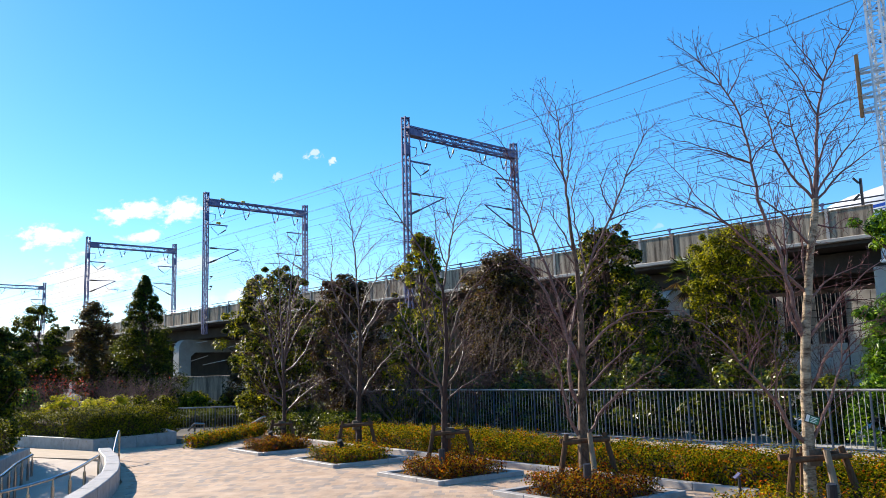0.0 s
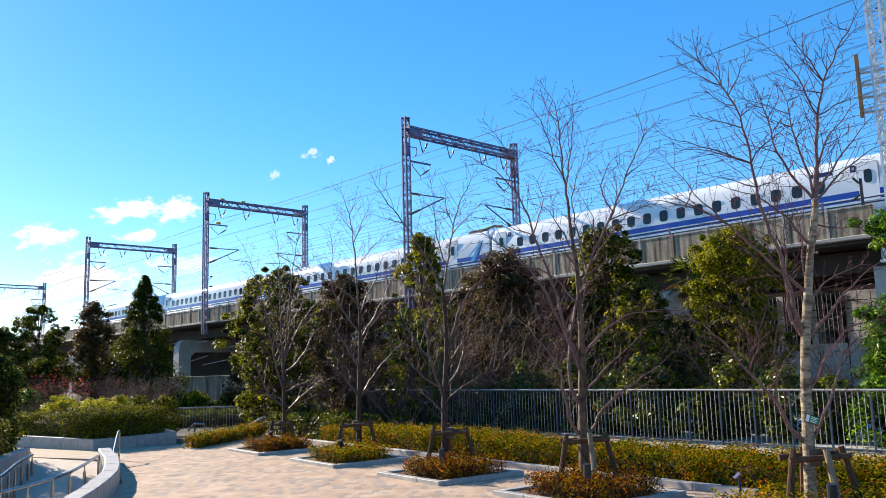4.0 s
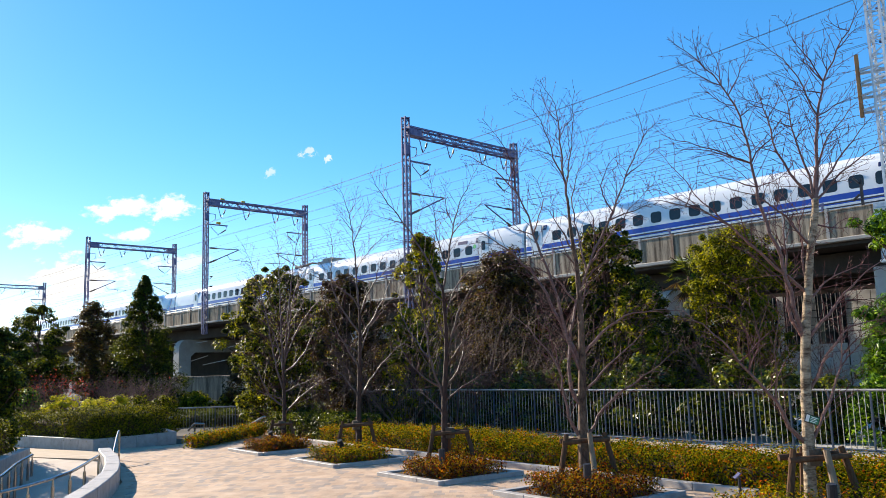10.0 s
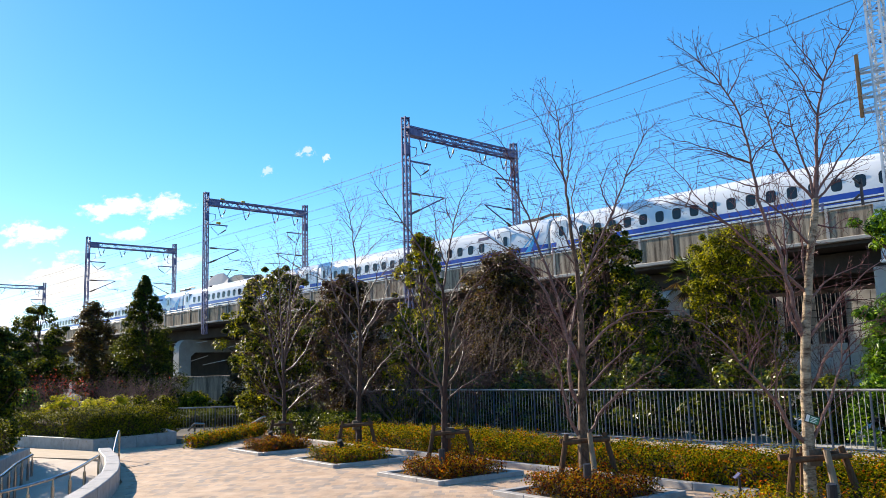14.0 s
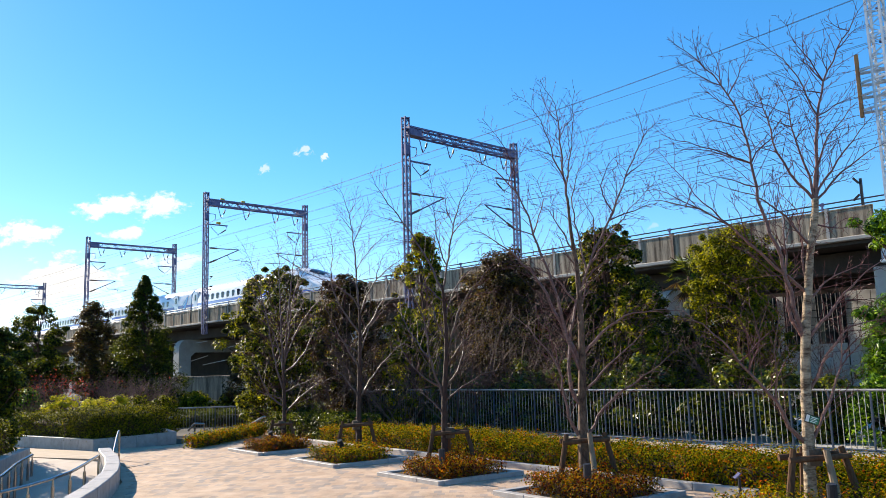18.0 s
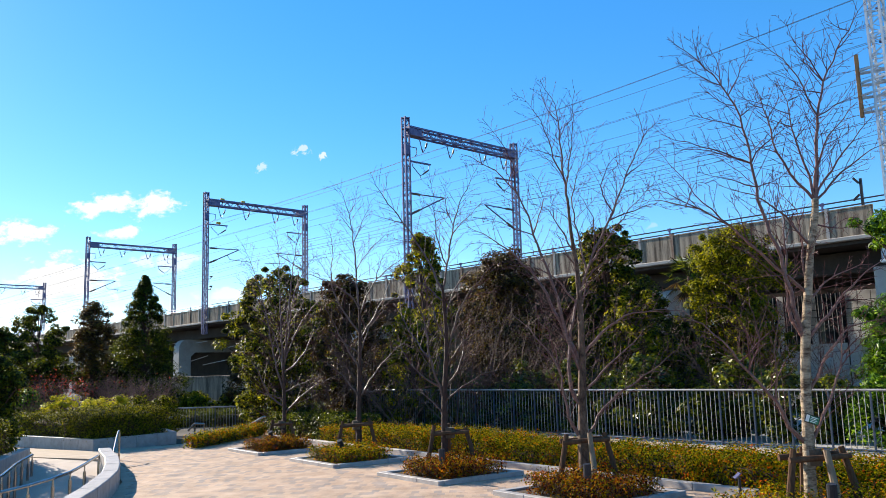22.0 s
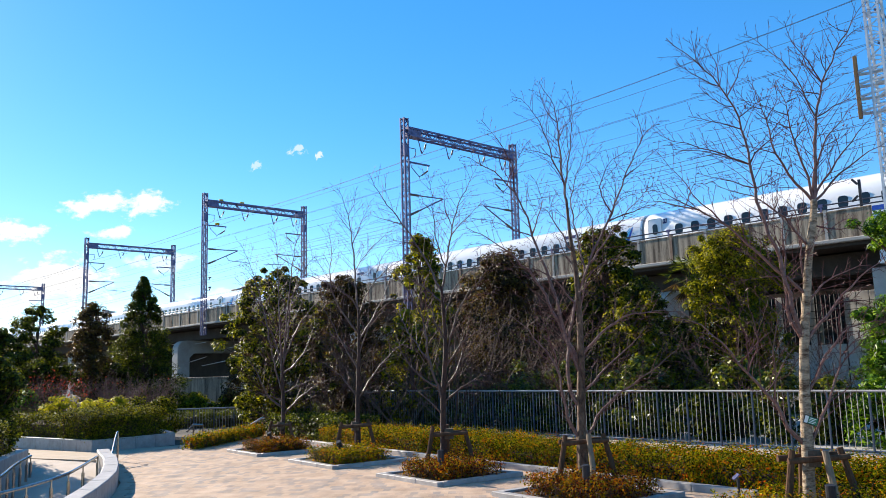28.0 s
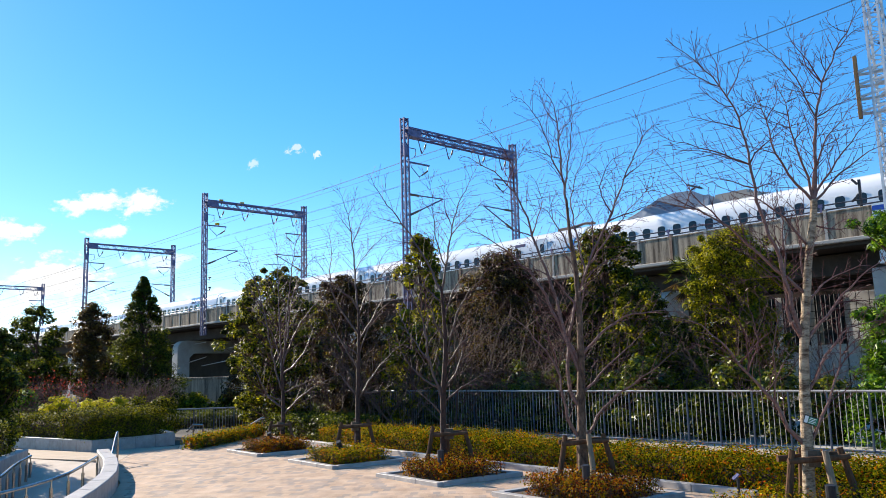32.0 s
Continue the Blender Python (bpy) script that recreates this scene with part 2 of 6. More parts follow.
# ---- mesh helpers ----
class Geo:
    """Vertices and faces gathered into one mesh; each face keeps the slot of its material."""

    def __init__(self):
        self.v, self.f, self.m = [], [], []

    def add(self, vs, fs, slot=0):
        k = len(self.v)
        self.v.extend(vs)
        self.f.extend([tuple(i + k for i in f) for f in fs])
        self.m.extend([slot] * len(fs))
        return self

    def box(self, x0, x1, y0, y1, z0, z1, slot=0, bevel=0.0, turn=None):
        b = min(bevel, (x1 - x0) * 0.2, (y1 - y0) * 0.2, (z1 - z0) * 0.2)
        if b <= 0:
            vs = [(x, y, z) for z in (z0, z1) for y in (y0, y1) for x in (x0, x1)]
            fs = [(0, 2, 3, 1), (4, 5, 7, 6), (0, 1, 5, 4), (2, 6, 7, 3), (0, 4, 6, 2), (1, 3, 7, 5)]
        else:
            vs = []
            for z, e in ((z0, b), (z0 + b, 0), (z1 - b, 0), (z1, b)):
                vs += [(x0 + e + b, y0 + e, z), (x1 - e - b, y0 + e, z), (x1 - e, y0 + e + b, z), (x1 - e, y1 - e - b, z),
                       (x1 - e - b, y1 - e, z), (x0 + e + b, y1 - e, z), (x0 + e, y1 - e - b, z), (x0 + e, y0 + e + b, z)]
            fs = [tuple(reversed(range(8))), tuple(range(24, 32))]
            for k in range(3):
                for i in range(8):
                    j = (i + 1) % 8
                    fs.append((8 * k + i, 8 * k + j, 8 * k + 8 + j, 8 * k + 8 + i))
        if turn is not None:
            vs = [tuple(turn @ Vector(p)) for p in vs]
        return self.add(vs, fs, slot)

    def tube(self, path, radii, sides=6, slot=0, cap=True):
        pts = [Vector(p) for p in path]
        if not hasattr(radii, "__len__"):
            radii = [radii] * len(pts)
        vs, fs = [], []
        side = None
        for i, p in enumerate(pts):
            ahead = (pts[min(i + 1, len(pts) - 1)] - pts[max(i - 1, 0)])
            ahead = ahead.normalized() if ahead.length > 1e-9 else Vector((0, 0, 1))
            if side is None:
                side = ahead.orthogonal().normalized()
            side = (side - ahead * side.dot(ahead))
            side = side.normalized() if side.length > 1e-6 else ahead.orthogonal().normalized()
            up = ahead.cross(side)
            for k in range(sides):
                a = 2 * math.pi * k / sides
                vs.append(tuple(p + (side * math.cos(a) + up * math.sin(a)) * radii[i]))
        for i in range(len(pts) - 1):
            for k in range(sides):
                j = (k + 1) % sides
                fs.append((i * sides + k, i * sides + j, (i + 1) * sides + j, (i + 1) * sides + k))
        if cap:
            fs.append(tuple(reversed(range(sides))))
            fs.append(tuple(range((len(pts) - 1) * sides, len(pts) * sides)))
        return self.add(vs, fs, slot)

    def bar(self, a, b, w, slot=0):
        """A square bar from a to b."""
        return self.tube([a, b], w * 0.7071, 4, slot)

    def prism(self, outline, z0, z1, slot=0):
        """An upright prism over an outline that runs anticlockwise."""
        n = len(outline)
        vs = [(x, y, z0) for x, y in outline] + [(x, y, z1) for x, y in outline]
        fs = [tuple(reversed(range(n))), tuple(range(n, 2 * n))] + [(i, (i + 1) % n, n + (i + 1) % n, n + i) for i in range(n)]
        return self.add(vs, fs, slot)


def mesh(g, mats, name="mesh", smooth=False):
    me = bpy.data.meshes.new(name)
    me.from_pydata(g.v, [], g.f)
    for m in (mats if isinstance(mats, (list, tuple)) else [mats]):
        me.materials.append(m)
    if any(g.m):
        me.polygons.foreach_set("material_index", g.m)
    me.polygons.foreach_set("use_smooth", [smooth] * len(g.f))
    me.update()
    return me


def thing(name, label, category, m=None, group="", kind=""):
    ob = new(name)
    if m is not None:
        ob.matrix_basis = m
    return tagged(ob, label, category, group, kind)


def solid(name, g, mats, label, category="", m=None, group="", kind="", smooth=False):
    ob = new(name, mesh(g, mats, name, smooth))
    if m is not None:
        ob.matrix_basis = m
    return tagged(ob, label, category, group, kind)


def part(name, g, mats, parent, label="", m=None, smooth=False):
    ob = new(name, g if isinstance(g, bpy.types.Mesh) else mesh(g, mats, name, smooth))
    ob.parent = parent
    if m is not None:
        ob.matrix_basis = m
    return tagged(ob, label)


# The railway's own frame: x against the way that it leads off, y across it, z up; along() takes metres down the line.
D = Vector((-0.68217, 0.73120, 0))
N = Vector((0.73120, 0.68217, 0))
RAILWAY = Matrix(((-D.x, N.x, 0, 0), (-D.y, N.y, 0, 0), (0, 0, 1, 0), (0, 0, 0, 1)))


def along(s, n, z):
    return RAILWAY @ pose(-s, n, z)


# The planters' own frame: x along the kerb of the long hedge towards the viewer, y away from the square.
E1 = Vector((0.591, -0.807, 0))
E2 = Vector((0.807, 0.591, 0))
SQUARE = Matrix(((E1.x, E2.x, 0, 0), (E1.y, E2.y, 0, 0), (0, 0, 1, 0), (0, 0, 0, 1)))
RAIL_Z = 7.25


# ---- ground ----
g = Geo()
for x0, x1, y0, y1 in ((-3000, -8.6, -3000, 3000), (-4.0, 3000, -3000, 3000), (-8.6, -4.0, -3000, 6.0), (-8.6, -4.0, 17.6, 3000)):
    g.add([(x0, y0, -0.06), (x1, y0, -0.06), (x1, y1, -0.06), (x0, y1, -0.06)], [(0, 1, 2, 3)])
solid("ground", g, GROUND, "dark bare earth and asphalt ground reaching to the horizon", kind="structure")


# ---- viaduct ----
def viaduct():
    v = thing("viaduct", "weathered concrete railway viaduct on portal piers with panelled parapets", "viaduct", RAILWAY, kind="structure")
    s0, s1 = 12.5, 1120.0
    g = Geo()
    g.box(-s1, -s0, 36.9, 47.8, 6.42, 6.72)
    part("deck_slab", g, CONC_DARK, v, "concrete deck slab, coloured dark for the shade under it")
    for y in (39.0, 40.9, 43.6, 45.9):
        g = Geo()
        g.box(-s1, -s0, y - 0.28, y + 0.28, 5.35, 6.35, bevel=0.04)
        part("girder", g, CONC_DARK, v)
    for y in (36.62, 47.8):
        g = Geo()
        g.box(-s1, -s0, y, y + 0.38, 6.58, 6.76, bevel=0.03)
        part("edge_ledge", g, CONC_PALE, v, "pale concrete ledge under the parapet")
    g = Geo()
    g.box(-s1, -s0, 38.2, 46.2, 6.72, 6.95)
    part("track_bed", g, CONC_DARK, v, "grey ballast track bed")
    for y in (39.38, 40.82, 43.58, 45.02):
        g = Geo()
        g.box(-s1, 430, y - 0.035, y + 0.035, 7.08, RAIL_Z, bevel=0.01)
        part("rail", g, RUST, v, "steel running rail")
    # parapet on the near side, panel by panel, and on the far side in long lengths
    pg = Geo()
    pg.box(0.015, 1.925, -0.06, 0.06, 0, 1.24, bevel=0.02)
    pg.box(0.015, 1.925, -0.085, 0.085, 1.2, 1.27, bevel=0.015)
    panel = mesh(pg, CONC, "panel")
    hg = Geo()
    hg.box(-0.07, 0.07, 0.012, 0.024, -0.12, 1.34)
    hg.box(-0.07, 0.07, 0.17, 0.182, -0.12, 1.34)
    hg.box(-0.012, 0.012, 0.024, 0.17, -0.12, 1.34)
    post_rust, post_pale = mesh(hg, RUST, "post"), mesh(hg, CONC_PALE, "post")
    k = 0
    s = s0
    while s < 180:
        part("panel", panel, None, v, m=pose(-s - 1.94, 36.82, 6.76))
        part("post", post_rust if k % 5 in (2, 4) else post_pale, None, v, m=pose(-s - 1.94, 36.72, 6.76))
        s += 1.94
        k += 1
    g = Geo()
    g.box(-s1, -s, 36.76, 36.88, 6.76, 8.02)
    part("far_parapet_length", g, CONC, v)
    g = Geo()
    g.box(-s1, -s0, 47.85, 47.97, 6.76, 8.02)
    part("parapet", g, CONC, v)
    # pipe rail along the top with its brackets
    for z in (8.36, 8.14):
        g = Geo()
        g.tube([(-s1, 36.95, z), (20, 36.95, z)], 0.032, 6)
        part("handrail", g, WIRE, v, "dark pipe handrail")
    bg = Geo()
    bg.box(-0.04, 0.04, -0.03, 0.03, 0, 0.40)
    bg.box(-0.09, 0.09, -0.05, 0.03, 0.28, 0.42)
    br = mesh(bg, GALV, "rail_bracket")
    for i in range(26):
        part("rail_bracket", br, None, v, m=pose(-14.65 - 7.76 * i, 36.93, 8.0))
    # pale rods added under the deck, standing for sunlit streaks beyond the arches
    for k in range(9):
        g = Geo()
        z, y, a = 1.9 + 0.42 * ((k * 4) % 9), 38.8 + 0.9 * (k % 4), -98.0 + 3.7 * k
        g.tube([(a, y, z), (a + 4.5 + 1.5 * (k % 3), y + 0.2, z + 0.25 + 0.35 * (k % 2))], 0.035, 6)
        part("rod", g, GALV_PALE, v, "pale rod added under the deck to stand for a sunlit streak")
    # portal piers
    for s in (23.6, 49.8, 80.2, 111.0, 142.0, 173.0):
        g = Geo()
        w = 1.25
        ring = []
        outer, inner, r = 37.1, 38.35, 0.95
        for i in range(7):
            a = math.pi - i * math.pi / 12
            ring.append((outer + r + r * math.cos(a), 5.35 - r + r * math.sin(a)))
        for i in range(7):
            a = math.pi / 2 - i * math.pi / 12
            ring.append((47.5 - r + r * math.cos(a), 5.35 - r + r * math.sin(a)))
        ring += [(47.5, -0.1), (46.3, -0.1), (46.3, 3.6), (45.8, 4.05), (38.9, 4.05), (38.4, 3.6), (38.4, -0.1), (37.1, -0.1)]
        n = len(ring)
        vs = [(-s - w / 2, y, z) for y, z in ring] + [(-s + w / 2, y, z) for y, z in ring]
        fs = [tuple(range(n)), tuple(reversed(range(n, 2 * n)))] + [(i, n + i, n + (i + 1) % n, (i + 1) % n) for i in range(n)]
        g.add(vs, fs)
        part("portal_pier", g, CONC_PALE, v, "pale concrete portal pier with rounded shoulders")
    return v


viaduct()

# steel bridge that carries the line on over the street
g = thing("railway_bridge", "pale blue painted steel railway bridge with a low side girder", "bridge", RAILWAY, kind="structure")
b = Geo()
b.box(-12.45, 430, 37.0, 37.35, 5.6, 7.55, bevel=0.03)
b.box(-12.45, 430, 36.8, 37.5, 7.5, 7.62, bevel=0.02)
b.box(-12.45, 430, 36.8, 37.5, 5.5, 5.62, bevel=0.02)
part("side_girder", b, BRIDGE, g)
b = Geo()
b.box(-12.45, 430, 47.2, 47.55, 5.6, 7.55, bevel=0.03)
part("side_girder", b, BRIDGE, g)
b = Geo()
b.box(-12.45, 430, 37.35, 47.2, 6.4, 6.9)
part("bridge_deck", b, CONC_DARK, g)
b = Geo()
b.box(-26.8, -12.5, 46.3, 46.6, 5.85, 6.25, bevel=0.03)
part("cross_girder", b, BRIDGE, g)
st = Geo()
st.box(-0.05, 0.05, -0.12, 0.0, -0.9, 0.9)
st = mesh(st, BRIDGE, "stiffener")
for i in range(12):
    part("stiffener", st, None, g, m=pose(-11.6 + 1.6 * i, 37.0, 6.55))
b = Geo()
b.box(-12.9, -11.3, 37.2, 47.0, -0.1, 5.4, bevel=0.05)
part("abutment", b, CONC_PALE, g, "pale concrete bridge pier")

# added wall that closes the far side of the arches, dark for the shade there
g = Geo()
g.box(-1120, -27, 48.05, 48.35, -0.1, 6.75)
solid("wall_far", g, CONC_DARK, "added dark wall standing for the shaded open space behind the viaduct", m=RAILWAY, kind="structure")
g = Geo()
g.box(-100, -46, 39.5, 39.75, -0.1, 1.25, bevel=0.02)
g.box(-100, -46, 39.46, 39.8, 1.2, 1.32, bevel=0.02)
solid("wall_low", g, CONC_SHADE, "low weathered concrete retaining wall before the arches, coloured dark for shade", m=RAILWAY, kind="structure")


WEST = Matrix(((0.778, 0.628, 0, -17.0), (-0.628, 0.778, 0, 45.5), (0, 0, 1, 0), (0, 0, 0, 1)))
wl = thing("wall_garden", "low weathered concrete wall before the viaduct's piers", "wall", WEST, kind="structure")
for i in range(9):
    g = Geo()
    g.box(1.9 * i + 0.006, 1.9 * i + 1.894, 0, 0.22, -0.4, 1.5, bevel=0.012)
    part("wall_panel", g, CONC, wl)
    g = Geo()
    g.box(1.9 * i + 0.004, 1.9 * i + 1.896, -0.03, 0.25, 1.5, 1.6, bevel=0.01)
    part("coping", g, CONC, wl)

# ---- gantries ----
def lattice(g, a, b, w, pitch, leg=0.07, lace=0.035):
    """A square lattice mast from a to b: four angles laced on every face."""
    a, b = Vector(a), Vector(b)
    ax = (b - a).normalized()
    u = Vector((0, 0, 1)) if abs(ax.z) < 0.5 else Vector((1, 0, 0))
    v = ax.cross(u).normalized()
    h = w / 2
    cs = [u * i * h + v * j * h for i, j in ((-1, -1), (1, -1), (1, 1), (-1, 1))]
    for c in cs:
        g.bar(a + c, b + c, leg)
    n = max(2, round((b - a).length / pitch))
    for i in range(n):
        p, q = a + (b - a) * (i / n), a + (b - a) * ((i + 1) / n)
        for k in range(4):
            c, e = cs[k], cs[(k + 1) % 4]
            g.bar(p + (c if i % 2 else e), q + (e if i % 2 else c), lace)
            if i % 3 == 0:
                g.bar(p + c, p + e, lace)


def hanger(g, x, y, z, drop=1.05):
    g.bar((x, y - 0.35, z), (x, y - 0.12, z - drop * 0.75), 0.05)
    g.tube([(x, y - 0.12, z - drop * 0.75), (x, y, z - drop)], 0.05, 6)
    g.tube([(x, y + 0.42, z), (x, y + 0.40, z - drop * 0.28)], 0.03, 5)
    g.tube([(x, y + 0.40, z - drop * 0.28), (x, y + 0.26, z - drop * 0.62)], 0.07, 7, 1)
    g.tube([(x, y + 0.26, z - drop * 0.62), (x, y, z - drop)], 0.03, 5)


def gantry(s, top=19.44, width=0.37, steel=GALV, lamps=False, markers=False, pitch=0.42, lace=0.04):
    ga = thing("catenary_gantry", "grey galvanised lattice gantry spanning both railway tracks", "gantry", RAILWAY @ pose(-s, 0, 0), group="gantries over the railway")
    for y, foot in ((36.57, 5.56), (47.99, 6.7)):
        g = Geo()
        lattice(g, (0, y, foot), (0, y, top), width, pitch, 0.095, lace)
        for z in (foot, top - 2.75, top - 0.9, top - 0.1):
            g.box(-width / 2 - 0.03, width / 2 + 0.03, y - width / 2 - 0.03, y + width / 2 + 0.03, z, z + (0.7 if z == top - 2.75 else 0.06))
        part("post", g, steel, ga)
    g = Geo()
    lattice(g, (0, 36.8, top - 0.98), (0, 47.8, top - 0.98), 0.55, 0.55, 0.125, 0.05)
    for y0, y1 in ((36.7, 37.9), (47.0, 47.9)):
        g.box(-0.29, 0.29, y0, y1, top - 1.32, top - 0.66)
    part("beam", g, steel, ga)
    for y in (38.2, 40.9, 44.3, 46.7):
        g = Geo()
        hanger(g, 0, y, top - 1.3)
        part("hanger", g, [GALV, INSUL], ga)
    for y, way in ((36.57, 1), (47.99, -1)):
        g = Geo()
        z = top - 2.1
        g.tube([(0, y + 0.2 * way, z), (0, y + 1.0 * way, z), (0, y + 1.0 * way, z - 0.45), (0, y + 0.85 * way, z - 0.62)], 0.035, 5)
        part("wire_arm", g, GALV, ga)
        g = Geo()
        z = top - 3.15
        g.bar((0, y + 0.2 * way, z), (0, y + 2.3 * way, z), 0.11)
        g.tube([(0, y + 0.5 * way, z), (0, y + 0.6 * way, z - 0.35), (0, y + 1.3 * way, z - 0.95)], 0.03, 5)
        g.tube([(0, y + 2.2 * way, z), (0, y + 2.15 * way, z - 0.4)], 0.03, 5)
        g.tube([(0, y + 2.15 * way, z - 0.4), (0, y + 1.6 * way, z - 0.78)], 0.06, 6, 1)
        g.tube([(0, y + 1.6 * way, z - 0.78), (0, y + 1.3 * way, z - 0.95), (0, y + 1.3 * way, z - 1.1)], 0.03, 5)
        part("wire_bracket", g, [GALV, INSUL], ga)
        g = Geo()
        z = top - 5.5
        tip = (0, y + 3.6 * way, z + 0.05)
        g.tube([(0, y + 0.2 * way, z), (0, y + 0.45 * way, z)], 0.05, 6)
        g.tube([(0, y + 0.45 * way, z), (0, y + 1.2 * way, z)], 0.09, 8, 1)
        g.tube([(0, y + 1.2 * way, z), tip], 0.05, 6)
        g.tube([(0, y + 0.2 * way, z - 1.55), (0, y + 0.45 * way, z - 1.45)], 0.05, 6)
        g.tube([(0, y + 0.45 * way, z - 1.45), (0, y + 1.15 * way, z - 1.12)], 0.09, 8, 1)
        g.tube([(0, y + 1.15 * way, z - 1.12), tip], 0.05, 6)
        g.tube([(0, y + 2.3 * way, z - 0.55), (0, y + 2.6 * way, z - 1.0), (0, y + 4.9 * way, z - 1.1)], 0.03, 5)
        g.tube([(0, y + 3.9 * way, z - 1.05), (0, y + 3.8 * way, z - 1.4)], 0.025, 5)
        part("cantilever", g, [GALV, INSUL], ga)
    if lamps:
        for z, rise in ((10.95, 0.25), (9.85, 0.4)):
            g = Geo()
            g.box(-0.03, 0.03, 36.75, 37.15, z, z + 0.04)
            g.tube([(0, 37.1, z), (0, 37.2, z + rise * 0.5), (0, 37.32, z + rise)], 0.05, 6)
            g.box(-0.09, 0.09, 37.05, 37.28, z + rise * 0.6, z + rise, bevel=0.03)
            part("trackside_device", g, BLACK, ga, "small dark device on a bracket")
    if markers:
        for y, z in ((38.3, top - 0.62), (40.6, top - 0.62), (37.9, top - 3.05)):
            g = Geo()
            g.box(-0.1, 0.1, y - 0.22, y + 0.22, z, z + 0.2, bevel=0.03)
            part("marker", g, YELLOW, ga, "yellow marker plate")
    return ga


for s, lamp in ((42.75, False), (73.0, True), (104.8, True), (159.0, False)):
    gantry(s, lamps=lamp, markers=s == 73.0)
gantry(11.5, 22.0, 0.55, GALV_PALE, pitch=0.32, lace=0.035)

# rack of boards and insulators on the mast beside the street
rk = thing("cable_rack", "rack of weathered boards and grey arms on a lattice mast", "cable rack", RAILWAY @ pose(-11.5, 0, 0))
g = Geo()
g.box(-0.92, -0.78, 36.2, 36.34, 11.7, 14.5, bevel=0.01)
part("upright_board", g, BOARD, rk, "weathered orange-brown upright board")
for i, z in enumerate((12.0, 12.65, 13.2, 13.75)):
    g = Geo()
    g.bar((-0.95, 36.3, z), (1.6, 36.3, z + 0.25), 0.09)
    g.bar((-0.9, 36.3, z - 0.12), (1.2, 37.0, z - 0.1), 0.07)
    g.tube([(-0.75, 36.35, z - 0.08), (-0.2, 36.4, z - 0.14), (0.3, 36.5, z - 0.06)], 0.06, 8)
    part("cable_arm", g, GALV_PALE, rk)


sg = thing("trackside_sign", "dark trackside post with two slanted plates on the parapet", "sign", RAILWAY @ pose(-12.95, 36.98, 7.9))
g = Geo()
g.box(-0.05, 0.05, -0.05, 0.05, 0, 1.35)
part("post", g, BLACK, sg)
for zz, dy in ((1.15, 0.0), (0.62, 0.06)):
    g = Geo()
    g.box(-0.34, 0.02, -0.03, 0.03, -0.05, 0.05, bevel=0.012)
    part("plate", g, BLACK, sg, "dark slanted plate", m=pose(-0.06, -0.08 - dy, zz, 0, 50 if zz > 1 else -40, 0))


def wire(n, z, sag, r=0.011, label="thin dark overhead wire along the railway", lift=0.0):
    """A wire from gantry to gantry; lift: how much higher it hangs on the tall mast by the street."""
    g = Geo()
    path = []
    for a, b in zip(STOPS, STOPS[1:]):
        za, zb = z + lift * (a < 20), z + lift * (b < 20)
        for i in range(8):
            u = i / 8
            path.append((-(a + (b - a) * u), n, za + (zb - za) * u - sag * 4 * u * (1 - u) * ((b - a) / 31.0) ** 2))
    path.append((-STOPS[-1], n, z))
    g.tube(path, r, 4)
    solid("overhead_wire", g, WIRE, label, "wire", RAILWAY, group="overhead wires")


STOPS = (-52.0, -19.7, 11.6, 42.75, 73.0, 104.8, 132, 159.0, 190, 221)
for n, z, lift in ((40.9, 17.55, 0.50), (46.7, 17.25, 0.2), (46.6, 15.0, 0.3), (47.1, 16.7, 0.3)):
    wire(n, z, 0.12, 0.012, lift=lift)
for n, z in ((37.33, 16.62), (37.5, 16.73)):
    wire(n, z, 0.27, 0.011, lift=0.85)
for n, z in ((37.8, 15.02), (37.95, 15.14)):
    wire(n, z, 0.08, 0.011, lift=0.38)
for n in (40.1, 44.3):
    wire(n, 13.95, 0.7, 0.012, "catenary messenger wire sagging over the track")
    wire(n, 13.0, 0.35, 0.013, "auxiliary catenary wire over the track")
    wire(n, 12.45, 0.03, 0.013, "contact wire over the railway track")


# ---- trains ----
SECTION = [(1.46, 0.25), (1.60, 0.65), (1.66, 1.05), (1.68, 1.29), (1.68, 1.37), (1.68, 1.48), (1.68, 1.75), (1.675, 2.2), (1.64, 2.6), (1.55, 2.92), (1.38, 3.19), (1.10, 3.39), (0.7, 3.52), (0.3, 3.58), (0, 3.6)]


def shell(stations, closed_ends=True):
    """A car body from stations (x, half width, roof height); the stripe's bands carry the second material."""
    g = Geo()
    ring = SECTION + [(-y, z) for y, z in SECTION[-2::-1]]
    n = len(ring)
    for x, w, h in stations:
        k = w / 1.68
        q = (h - 0.25) / 3.35
        g.v.extend([(x, y * k, 0.25 + (z - 0.25) * q) for y, z in ring])
    for a in range(len(stations) - 1):
        for i in range(n):
            j = (i + 1) % n
            band = min(i, n - 2 - i)
            g.f.append((a * n + i, a * n + j, (a + 1) * n + j, (a + 1) * n + i))
            g.m.append(1 if band in (3, 5) and i != n - 1 else 0)
    g.f += [tuple(reversed(range(n))), tuple(range((len(stations) - 1) * n, len(stations) * n))]
    g.m += [0, 0]
    return g


